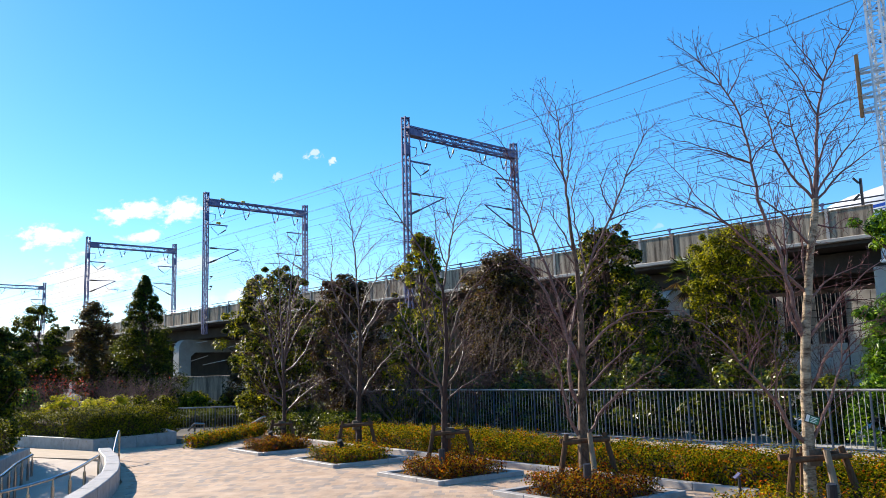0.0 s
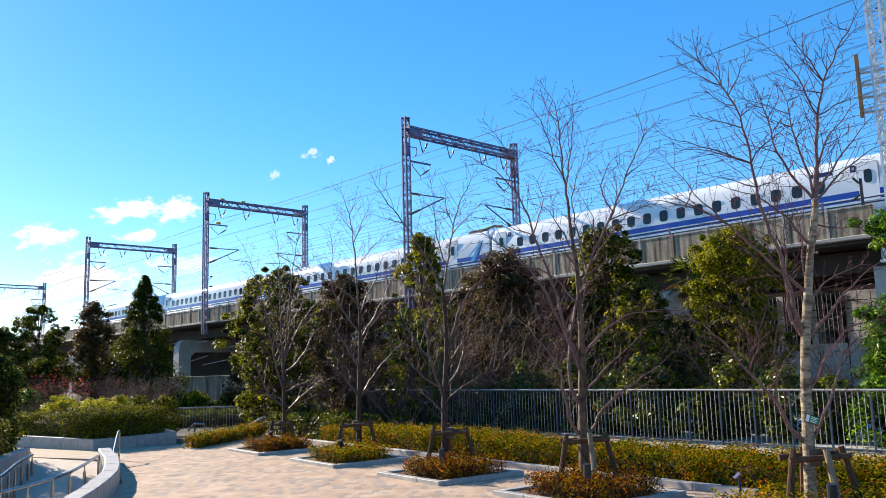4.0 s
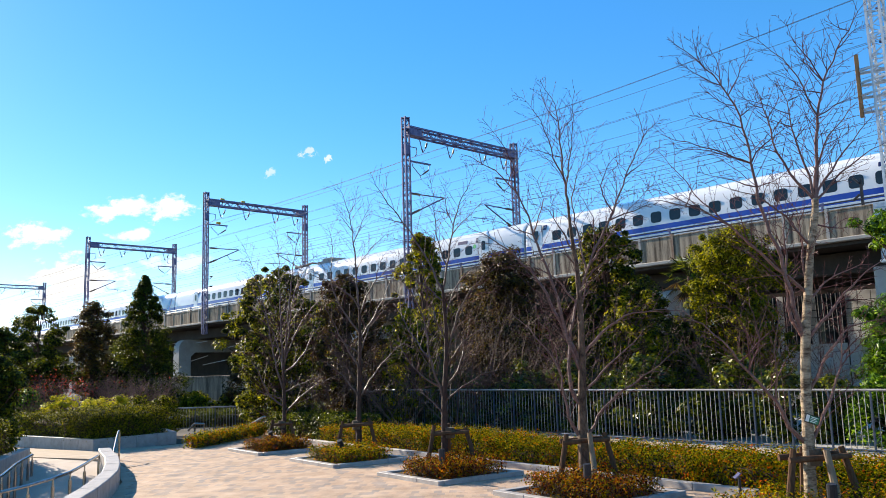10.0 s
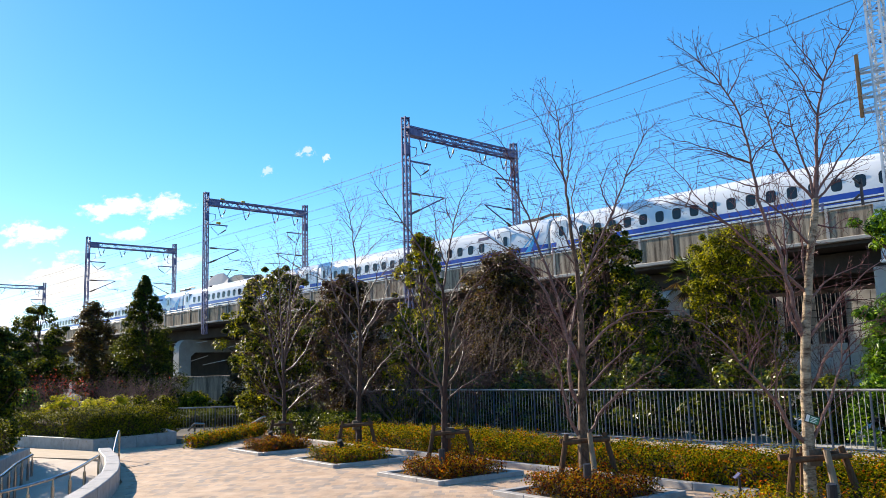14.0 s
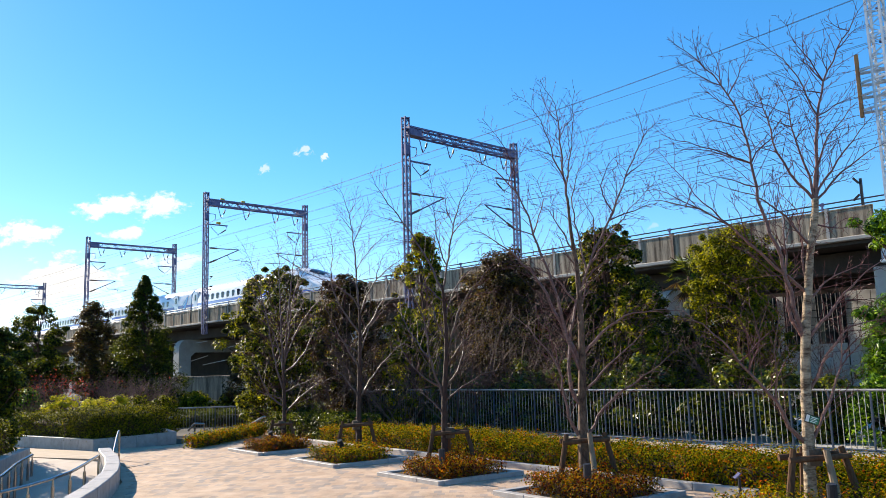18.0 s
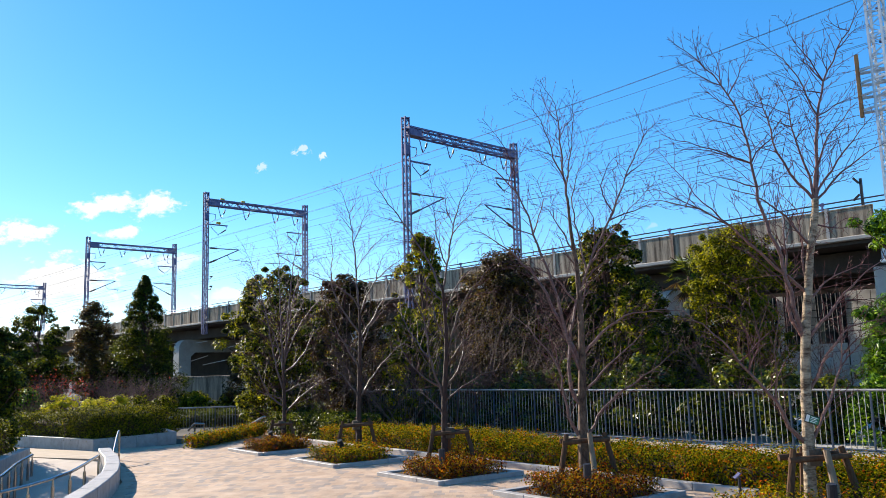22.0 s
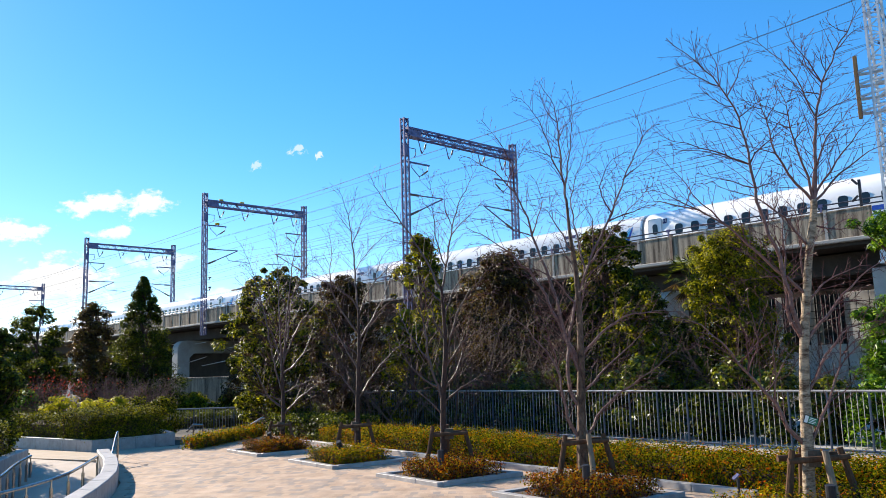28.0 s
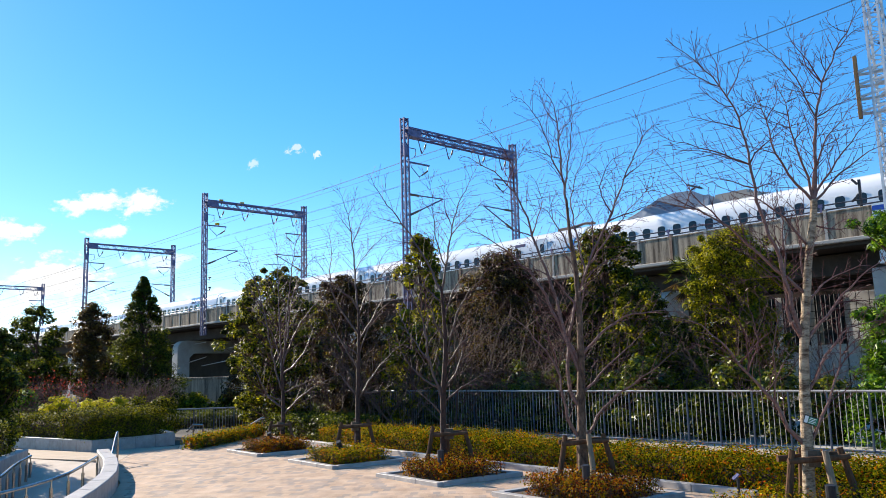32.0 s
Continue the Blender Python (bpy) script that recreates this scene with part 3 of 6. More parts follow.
def rounded(w, h, r, depth=0.012, seg=4):
    """A rounded pane in the plane of x and z, a little proud of y = 0 towards -y."""
    g = Geo()
    out = []
    for cx, cz, a0 in ((w / 2 - r, h / 2 - r, 0), (-w / 2 + r, h / 2 - r, 90), (-w / 2 + r, -h / 2 + r, 180), (w / 2 - r, -h / 2 + r, 270)):
        for i in range(seg + 1):
            a = radians(a0 + 90 * i / seg)
            out.append((cx + r * math.cos(a), cz + r * math.sin(a)))
    n = len(out)
    g.v = [(x, -depth, z) for x, z in out] + [(x, 0.03, z) for x, z in out]
    g.f = [tuple(reversed(range(n)))] + [(i, (i + 1) % n, n + (i + 1) % n, n + i) for i in range(n)]
    g.m = [0] * len(g.f)
    return g


WINDOW = mesh(rounded(0.50, 0.60, 0.16), GLASS_D, "window")
WINDOW_W = mesh(rounded(0.66, 0.60, 0.16), GLASS_D, "window")
DOOR_GLASS = mesh(rounded(0.34, 0.62, 0.13, 0.028), GLASS_D, "door_window")
dg = rounded(0.86, 1.72, 0.10, 0.014)
DOOR = mesh(dg, TRAIN_W, "door")
dg = rounded(0.96, 1.82, 0.12, 0.006)
DOOR_EDGE = mesh(dg, TRAIN_G, "door_frame")
PANEL_D = mesh(rounded(0.95, 0.22, 0.03, 0.008), DARK_P, "destination_panel")
NUM_BG = mesh(rounded(0.26, 0.30, 0.03, 0.006), DARK_P, "number_plate")
GREEN_DOT = mesh(rounded(0.30, 0.30, 0.145, 0.006), GREEN_M, "green_mark")
BELLOWS = Geo()
for i in range(5):
    BELLOWS.v.extend([(-0.12 + 0.06 * i, y * (0.93 if i % 2 else 0.97), 0.25 + (z - 0.25) * (0.955 if i % 2 else 0.985)) for y, z in SECTION + [(-a, b) for a, b in SECTION[-2::-1]]])
nb = 2 * len(SECTION) - 1
for a in range(4):
    for i in range(nb):
        BELLOWS.f.append((a * nb + i, a * nb + (i + 1) % nb, (a + 1) * nb + (i + 1) % nb, (a + 1) * nb + i))
BELLOWS.m = [0] * len(BELLOWS.f)
BELLOWS = mesh(BELLOWS, RUBBER, "bellows")
MID = shell([(-12.40, 1.64, 3.56), (-12.36, 1.675, 3.595), (-12.3, 1.68, 3.6), (12.3, 1.68, 3.6), (12.36, 1.675, 3.595), (12.40, 1.64, 3.56)])
MID = mesh(MID, [TRAIN_W, TRAIN_B], "car_body", True)
NOSE = [(0.0, 0.36, 1.02), (0.2, 0.72, 1.30), (0.7, 1.06, 1.56), (1.6, 1.32, 1.80), (3.0, 1.50, 2.04), (4.4, 1.59, 2.28), (5.6, 1.64, 2.56), (6.8, 1.67, 2.92), (7.8, 1.68, 3.25), (8.8, 1.68, 3.47), (9.8, 1.68, 3.57), (11.0, 1.68, 3.6)]
HEAD = mesh(shell([(-14.85 + u, w, h) for u, w, h in NOSE] + [(12.3, 1.68, 3.6), (12.40, 1.64, 3.56)]), [TRAIN_W, TRAIN_B], "car_body", True)
HEAD_R = mesh(shell([(-12.40, 1.64, 3.56), (-12.3, 1.68, 3.6)] + [(14.85 - u, w, h) for u, w, h in NOSE[::-1]]), [TRAIN_W, TRAIN_B], "car_body", True)


def canopy(way):
    """The raised cockpit on the nose, and its dark screen."""
    g = Geo()
    rows = [(3.0, 0.20, 1.95, 2.00), (4.0, 0.40, 2.16, 2.34), (5.0, 0.56, 2.36, 2.70), (6.0, 0.70, 2.60, 3.02), (7.0, 0.80, 2.90, 3.30), (8.2, 0.90, 3.28, 3.52), (9.6, 0.94, 3.50, 3.61), (11.0, 0.95, 3.54, 3.62)]
    arc = [(-1, 0), (-0.92, 0.45), (-0.72, 0.8), (-0.4, 0.96), (0, 1), (0.4, 0.96), (0.72, 0.8), (0.92, 0.45), (1, 0)]
    for u, w, z0, z1 in rows:
        g.v.extend([((-14.85 + u) * way, y * w, z0 + (z1 - z0) * z) for y, z in arc])
    for a in range(len(rows) - 1):
        for i in range(8):
            g.f.append((a * 9 + i, a * 9 + i + 1, a * 9 + 10 + i, a * 9 + 9 + i))
            g.m.append(1 if 2 <= a <= 3 and 0 < i < 7 else 0)
    return mesh(g, [TRAIN_W, GLASS_D], "cockpit", True)


COCKPIT, COCKPIT_R = canopy(1), canopy(-1)


def digits(text, size=0.24):
    c = bpy.data.curves.new("digits", "FONT")
    c.body, c.size, c.align_x, c.align_y, c.extrude = text, size, "CENTER", "CENTER", 0.004
    o = bpy.data.objects.new("digits", c)
    scene.collection.objects.link(o)
    me = bpy.data.meshes.new_from_object(o)
    bpy.data.objects.remove(o)
    me.materials.clear()
    me.materials.append(SIGN_W)
    return me


def swoosh():
    """The sky-blue wing mark with bars in place of its lettering."""
    g = Geo()
    g.add([(-0.35, -0.008, -0.60), (0.10, -0.008, -0.60), (0.95, -0.008, 0.75), (0.55, -0.008, 0.45)], [(0, 1, 2, 3)], 0)
    g.add([(-0.55, -0.008, -0.28), (-0.38, -0.008, -0.28), (0.72, -0.008, 0.62), (0.72, -0.008, 0.70)], [(0, 1, 2, 3)], 0)
    g.add([(0.10, -0.010, -0.60), (0.42, -0.010, -0.60), (0.98, -0.010, 0.75), (0.80, -0.010, 0.55)], [(0, 1, 2, 3)], 1)
    for i in range(4):
        x = -1.75 + 0.36 * i
        g.add([(x, -0.008, -0.52), (x + 0.24, -0.008, -0.52), (x + 0.32, -0.008, -0.26), (x + 0.08, -0.008, -0.26)], [(0, 1, 2, 3)], 1)
    return mesh(g, [LOGO_C, TRAIN_B], "wing_mark")


MARK = swoosh()


def roof_cover():
    """Tall grey fairing round a pantograph, a high shield and a lower tail."""
    g = Geo()
    rows = [(0.0, 0.03), (1.2, 0.46), (2.4, 0.94), (3.4, 1.10), (4.6, 1.04), (5.7, 0.45)]
    for y in (-1.15, 1.15):
        k = len(g.v)
        g.v.extend([(x, y, 3.32) for x, h in rows] + [(x, y * 0.9, 3.42 + h) for x, h in rows] + [(x, y * 0.8, 3.42 + h) for x, h in rows] + [(x, y * 0.85, 3.32) for x, h in rows])
        for i in range(5):
            for r in range(3):
                g.f.append((k + r * 6 + i, k + r * 6 + i + 1, k + r * 6 + 7 + i, k + r * 6 + 6 + i))
        g.f += [(k, k + 6, k + 12, k + 18), (k + 23, k + 17, k + 11, k + 5)]
    g.m = [0] * len(g.f)
    return mesh(g, COVER_G, "pantograph_cover")


COVER = roof_cover()
tg = Geo()
tg.prism([(-2.2, -0.95), (2.0, -0.95), (2.4, 0), (2.0, 0.95), (-2.2, 0.95), (-2.6, 0)], 3.45, 3.72)
tg.prism([(-1.4, -0.75), (1.2, -0.75), (1.2, 0.75), (-1.4, 0.75)], 3.7, 3.98)
LOWBOX = mesh(tg, mat("brown_grey_fairing", (0.36, 0.33, 0.30), (0.27, 0.25, 0.23), 0.6, scale=1, fine=9), "roof_fairing")
pg = Geo()
pg.box(-0.5, 0.5, -0.5, 0.5, 3.6, 3.8, bevel=0.05)
pg.tube([(0.2, 0, 3.8), (-0.9, 0, 4.35), (0.1, 0, 4.95)], 0.05, 6)
pg.bar((0.1, -0.8, 4.98), (0.1, 0.8, 4.98), 0.09)
PANTO = mesh(pg, BLACK, "pantograph")
tg = Geo()
tg.box(-0.7, 0.7, -0.7, 0.7, 3.5, 3.72, bevel=0.08)
tg.tube([(0.5, -0.3, 3.72), (1.4, -0.3, 3.82), (2.2, -0.3, 3.72)], 0.09, 6)
JUMPER = mesh(tg, INSUL, "roof_cable_joint")


def train(label, s_first, n):
    """Sixteen cars; s_first: how far down the line the first joint lies."""
    tr = thing("bullet_train", label, "train", RAILWAY @ pose(-s_first, n, RAIL_Z), group="trains on the viaduct")
    for c in range(1, 17):
        x = 25.0 * (c - 1) - 12.5
        car = part("car", {1: HEAD, 16: HEAD_R}.get(c, MID), None, tr, m=pose(x, 0, 0))
        odd, wide = c % 2 == 1, c in (8, 9, 10)
        front = -11.5
        rear = 8.9 if odd else 11.0
        if c == 15:
            front = -9.4
        if c == 16:
            front, rear = -11.6, 6.35
        if c == 1:
            front = -6.35
        twin = 8.8 if c == 7 else None
        if c == 7:
            rear = 5.4
        pitch = 1.16 if wide else 1.04
        if c == 8:
            front = -7.6
        start, stop = front + (1.6 if c > 1 else 1.4), rear - (1.35 if not odd else 1.35)
        for side in (-1, 1):
            turn = 0 if side < 0 else 180
            k = int((stop - start) / pitch)
            for i in range(k + 1):
                part("window", WINDOW_W if wide else WINDOW, None, car, m=pose(start + i * pitch, 1.677 * side, 2.19, 0, 0, turn))
            for dx in (front, rear) + ((twin,) if twin else ()):
                part("door_frame", DOOR_EDGE, None, car, m=pose(dx, 1.672 * side, 2.10, 0, 0, turn))
                part("door", DOOR, None, car, m=pose(dx, 1.675 * side, 2.10, 0, 0, turn))
                part("door_window", DOOR_GLASS, None, car, m=pose(dx, 1.678 * side, 2.36, 0, 0, turn))
            for dx, way in ((front, 1), (rear, -1)):
                if dx == front and c > 1 and c % 2 == 1:
                    continue
                px = dx + way * 0.64
                part("number_plate", NUM_BG, None, car, m=pose(px, 1.61 * side, 2.80, -14 * (1 if side < 0 else -1), 0, turn))
                part("car_number", digits(str(c)), None, car, "white car number", m=pose(px, 1.61 * side, 2.80, 0, 0, turn) @ pose(0, -0.012, 0, 76, 0, 0))
            part("destination_panel", PANEL_D, None, car, m=pose(rear - 2.05, 1.59 * side, 2.80, -14 * (1 if side < 0 else -1), 0, turn))
            if wide:
                part("green_mark", GREEN_DOT, None, car, m=pose(rear - 0.85, 1.665 * side, 2.40, -5 * (1 if side < 0 else -1), 0, turn))
            if odd and not wide:
                part("wing_mark", MARK, None, car, "sky-blue wing mark with dark bars", m=pose((twin or rear) + 2.0, 1.68 * side, 2.02, 0, 0, turn))
        if c in (5, 12):
            px = 1.1 if c == 5 else -9.6
            part("pantograph_cover", COVER, None, car, "tall grey pantograph fairing", m=pose(px, 0, 0))
            part("roof_fairing", LOWBOX, None, car, "low grey-brown roof fairing", m=pose(px + 7.0, 0, 0) @ Matrix.Diagonal((0.76, 1, 1, 1)))
            part("pantograph", PANTO, None, car, "folded black pantograph", m=pose(px + 4.2, 0, -0.1))
        if c in (3, 8, 11, 13):
            part("roof_cable_joint", JUMPER, None, car, "brown roof cable joint", m=pose(10.2, 0, 0))
        if c == 9:
            part("roof_fairing", LOWBOX, None, car, m=pose(-10.4, 0, -0.08) @ Matrix.Diagonal((0.5, 1, 1, 1)))
        if c == 1:
            part("cockpit", COCKPIT, None, car, "raised cockpit with a dark windscreen")
        if c == 16:
            part("cockpit", COCKPIT_R, None, car, "raised cockpit with a dark windscreen")
        if c < 16:
            part("bellows", BELLOWS, None, tr, m=pose(x + 12.5, 0, 0))
    return tr


TRAIN_A = train("long white bullet train with a blue stripe on the nearer track", -11.4, 40.11)
TRAIN_B2 = train("long white bullet train with a blue stripe on the farther track", 100.0, 44.31)


# ---- leaves ----
LEAF_RNG = np.random.default_rng(7)


def leaf_mesh(pos, nrm, size, mats, slot=None, slim=0.5, fold=0.25, name="leaves"):
    """One folded leaf of four corners at each place; size may vary from leaf to leaf."""
    rng = LEAF_RNG
    n = len(pos)
    pos, nrm = np.asarray(pos, float), np.asarray(nrm, float)
    nrm = nrm / (np.linalg.norm(nrm, axis=1, keepdims=True) + 1e-9)
    rnd = rng.normal(size=(n, 3))
    u = np.cross(nrm, rnd)
    u /= np.linalg.norm(u, axis=1, keepdims=True) + 1e-9
    w = np.cross(nrm, u)
    sz = np.broadcast_to(np.asarray(size, float), (n,))[:, None] * rng.uniform(0.7, 1.25, (n, 1))
    v = np.empty((n, 4, 3))
    v[:, 0] = pos - u * sz * 0.5
    v[:, 1] = pos + w * sz * slim * 0.5 + nrm * sz * fold * 0.4
    v[:, 2] = pos + u * sz * 0.5 - nrm * sz * fold * 0.3
    v[:, 3] = pos - w * sz * slim * 0.5 + nrm * sz * fold * 0.4
    me = bpy.data.meshes.new(name)
    me.vertices.add(4 * n)
    me.vertices.foreach_set("co", v.ravel())
    me.loops.add(4 * n)
    me.loops.foreach_set("vertex_index", np.arange(4 * n, dtype=np.int32))
    me.polygons.add(n)
    me.polygons.foreach_set("loop_start", np.arange(0, 4 * n, 4, dtype=np.int32))
    for m in mats:
        me.materials.append(m)
    if slot is not None:
        me.polygons.foreach_set("material_index", np.asarray(slot, np.int32))
    me.update(calc_edges=True)
    return me


def clump_points(rng, centres, radius, per, squash=0.7):
    """Leaves gathered round many small centres, denser towards each shell."""
    c = np.repeat(np.asarray(centres), per, axis=0)
    dirs = rng.normal(size=(len(c), 3))
    dirs /= np.linalg.norm(dirs, axis=1, keepdims=True)
    rad = np.repeat(np.broadcast_to(radius, (len(centres),)), per)[:, None] * rng.uniform(0.35, 1.0, (len(c), 1)) ** 0.6
    off = dirs * rad
    off[:, 2] *= squash
    nrm = dirs + np.array([0, 0, 0.7]) + rng.normal(size=(len(c), 3)) * 0.45
    return c + off, nrm


def evergreen(name, label, x, y, height, spread, leaf, shape="oval", clumps=90, per=70, size=0.10, base=0.3, seed=1, trunk=0.09, clump=0.34, lean=0.0, bark=None, slim=0.5):
    rng = np.random.default_rng(seed)
    tr = thing(name, label, "tree" if height > 2 else "shrub", pose(x, y, -0.05))
    g = Geo()
    path = [(lean * u * height + 0.06 * math.sin(5 * u + seed), 0.05 * math.cos(4 * u + seed), u * height * 0.93) for u in (0, 0.2, 0.4, 0.6, 0.8, 1)]
    g.tube(path, [trunk * (1 - 0.85 * u) for u in (0, 0.2, 0.4, 0.6, 0.8, 1)], 7)
    part("trunk", g, bark or BARK_D, tr)
    cs, rs, br = [], [], Geo()
    tries = 0
    while len(cs) < clumps and tries < 9000:
        tries += 1
        u = rng.uniform(base, 1.0)
        v = (u - base) / (1 - base)
        if shape == "cone":
            r = spread * (1 - v) ** 0.9 * (0.72 + 0.28 * ((1 - v) * 7 % 1.0)) + 0.05
        elif shape == "column":
            r = spread * min(1, 3.2 * (1 - v) + 0.12) * (0.8 + 0.2 * math.sin(9 * v + seed))
        else:
            r = spread * math.sqrt(max(0.02, 1 - (2 * v - 0.85) ** 2 / 1.35)) * (0.82 + 0.18 * math.sin(7 * v + seed))
        a = rng.uniform(0, 2 * math.pi)
        lump = 1.0 if shape == "cone" else 0.80 + 0.34 * math.sin(3 * a + 5 * v + seed) * math.sin(2 * a - 9 * v)
        rr = r * lump * rng.uniform(0.25, 1.0) ** 0.5
        p = (rr * math.cos(a) + lean * u * height, rr * math.sin(a), u * height)
        far = shape != "cone" and rng.random() < 0.22
        if far:
            p = (p[0] + 0.28 * r * math.cos(a), p[1] + 0.28 * r * math.sin(a), p[2] + 0.10 * spread * v)
        cs.append(p)
        rs.append(min(1.0, 0.35 + 0.8 * r / spread) if shape == "cone" else 0.5 if far else 0.85)
        if len(cs) % 2 == 0:
            k = max(0.05, u - 0.16 - 0.12 * rng.random())
            br.tube([(lean * k * height, 0, k * height), ((p[0] + lean * k * height) * 0.55, p[1] * 0.55, (p[2] + k * height) * 0.5 + 0.05), p], [0.022, 0.014, 0.006], 4, cap=False)
    part("branchwork", br, bark or BARK_D, tr)
    pts, nrm = clump_points(rng, cs, clump * np.array(rs) * rng.uniform(0.6, 1.25, len(cs)), per)
    part("crown", leaf_mesh(pts, nrm, size, [leaf], slim=slim), None, tr)
    return tr


# ---- bare cherry trees ----
def grow(g, rng, start, way, length, r0, level, bend=0.0, rise=0.0, slot=0, last=3):
    """A limb that wanders, tapers and throws side shoots; two more orders of twigs follow."""
    steps = {0: 9, 1: 6, 2: 4}.get(level, 3)
    p, d = Vector(start), Vector(way).normalized()
    path, rad = [p.copy()], [r0]
    side = Vector((0, 1, 0)).cross(d)
    for i in range(steps):
        d = (d + Vector(rng.normal(size=3)) * (0.095, 0.07, 0.05, 0.03)[level] + Vector((bend / steps, 0, rise / steps))).normalized()
        p = p + d * (length / steps)
        path.append(p.copy())
        rad.append(max(0.0018, r0 * (1 - 0.82 * (i + 1) / steps)))
    g.tube(path, rad, {0: 7, 1: 5}.get(level, 3), slot if level else 0, cap=False)
    if level >= last:
        return
    count = {0: int(4 + length * 3.8), 1: int(2 + length * 5.0), 2: int(2 + length * 15)}[level]
    for k in range(count):
        u = 0.18 + 0.8 * (k + rng.random()) / count
        i = min(steps - 1, int(u * steps))
        q = path[i].lerp(path[i + 1], u * steps - i)
        ax = (path[i + 1] - path[i]).normalized()
        out = ax.orthogonal().normalized()
        out.rotate(Matrix.Rotation(rng.uniform(0, 2 * math.pi), 3, ax))
        nd = ax * rng.uniform(0.5, 0.9) + out * rng.uniform(0.6, 1.0) + Vector((0, 0, 0.18))
        ln = length * (1 - 0.6 * u) * rng.uniform(0.28, 0.62) if level < 2 else rng.uniform(0.012, 0.055)
        ln = min(ln, {0: 1.35, 1: 0.7, 2: 0.22}[level])
        if ln < 0.012:
            continue
        rr = max(0.0026, rad[i] * {0: 0.42, 1: 0.5, 2: 0.6}[level])
        grow(g, rng, q, nd, ln, min(rr, {0: 0.0085, 1: 0.0042, 2: 0.003}[level]), level + 1, slot=1, last=last)


def cherry(x, y, stem, r, taper, seed, label, bark):
    """A trunk through the points (x, z) of stem, in the tree's own space; limbs are added by limb()."""
    tr = thing("cherry_tree", label, "tree", pose(x, y, 0.1), group="bare trees in the square planters")
    pts = [Vector((a, 0.012 * math.sin(3 * i + seed), z)) for i, (a, z) in enumerate(stem)]
    path = []
    for i in range(len(pts) - 1):
        before, after = pts[max(0, i - 1)], pts[min(len(pts) - 1, i + 2)]
        for k in range(5):
            u = k / 5
            bend = (pts[i] * 2 + (pts[i + 1] - before) * u + (before * 2 - pts[i] * 5 + pts[i + 1] * 4 - after) * u * u + (pts[i] * 3 - before - pts[i + 1] * 3 + after) * u ** 3) * 0.5
            path.append(bend)
    path.append(pts[-1])
    g = Geo()
    n = len(path) - 1
    g.tube(path, [r * (1.18 - 0.18 * min(1, u / 3)) * (1 - taper * (u / n) ** 0.8) * (1 + 0.03 * math.sin(u * 1.7 + seed)) for u in range(n + 1)], 12)
    part("trunk", g, bark, tr, smooth=True)
    return tr, path, r, np.random.default_rng(seed), bark


def bough(g, rng, start, turns, length, r0, depth, shoots):
    """A limb whose lean from upright goes through the given angles on its way; it tapers and throws side shoots by turns."""
    n = max(5, round(length / 0.13))
    p, path, rad = Vector(start), [Vector(start)], [r0]
    swing = rng.uniform(0, 6.28)
    for i in range(n):
        u = (i + 0.5) / n
        a = float(np.interp(u * (len(turns) - 1), range(len(turns)), turns))
        a = radians(a + 7 * math.sin(16 * u * length + swing) + rng.normal() * 3)
        b = math.sin(radians(depth)) * (1 - 0.6 * u)
        p = p + Vector((math.sin(a), b, math.cos(a))).normalized() * (length / n)
        path.append(p.copy())
        rad.append(max(0.0026, r0 * (1 - 0.90 * (i + 1) / n)))
    g.tube(path, rad, 7 if r0 > 0.012 else 5, 0 if r0 > 0.0105 else 1, cap=False)
    count = int(length * shoots)
    for k in range(count):
        u = 0.12 + 0.86 * (k + rng.random()) / max(1, count)
        i = min(n - 1, int(u * n))
        q = path[i].lerp(path[i + 1], u * n - i)
        ax = (path[i + 1] - path[i]).normalized()
        flat = Vector((ax.z, 0, -ax.x)) * (1 if k % 2 else -1)
        out = (flat + Vector((0, rng.normal() * 0.8, 0))).normalized()
        way = ax * rng.uniform(0.6, 1.0) + out * rng.uniform(0.6, 0.9) + Vector((0, 0, 0.2))
        ln = min(0.8, 0.07 + min(length, 2.2) * (1 - 0.72 * u) * rng.uniform(0.06, 0.46))
        grow(g, rng, q, way, ln, min(0.0046, max(0.0030, rad[i] * 0.5)), 1 if ln > 0.34 and k % 3 == 0 else 2, slot=1)
    return path


def limb(tree, z, leans, length, forks=()):
    """A limb from the height z of the trunk; each fork: how far along the limb it leaves, its leans and its length."""
    tr, path, r, rng, bark = tree
    i = min(range(len(path) - 1), key=lambda k: abs(path[k].z - z))
    g = Geo()
    r0 = max(0.008, min(r * 0.42, (0.0185 if z < 1.75 else 0.0138) * math.sqrt(length)))
    depth = rng.uniform(-1, 1) * min(9.0, 7.0 / length)
    way = bough(g, rng, path[i], leans, length, r0, depth, 13.0)
    for u, turns, ln in forks:
        k = min(len(way) - 1, round(u * (len(way) - 1)))
        bough(g, rng, way[k], turns, ln, max(0.0048, min(r0 * (1 - 0.8 * u) * 0.8, 0.0098 * math.sqrt(ln))), rng.uniform(-22, 22), 15.0)
    part("limb", g, [BARK_L if bark is BARK_T else BARK, TWIG], tr)


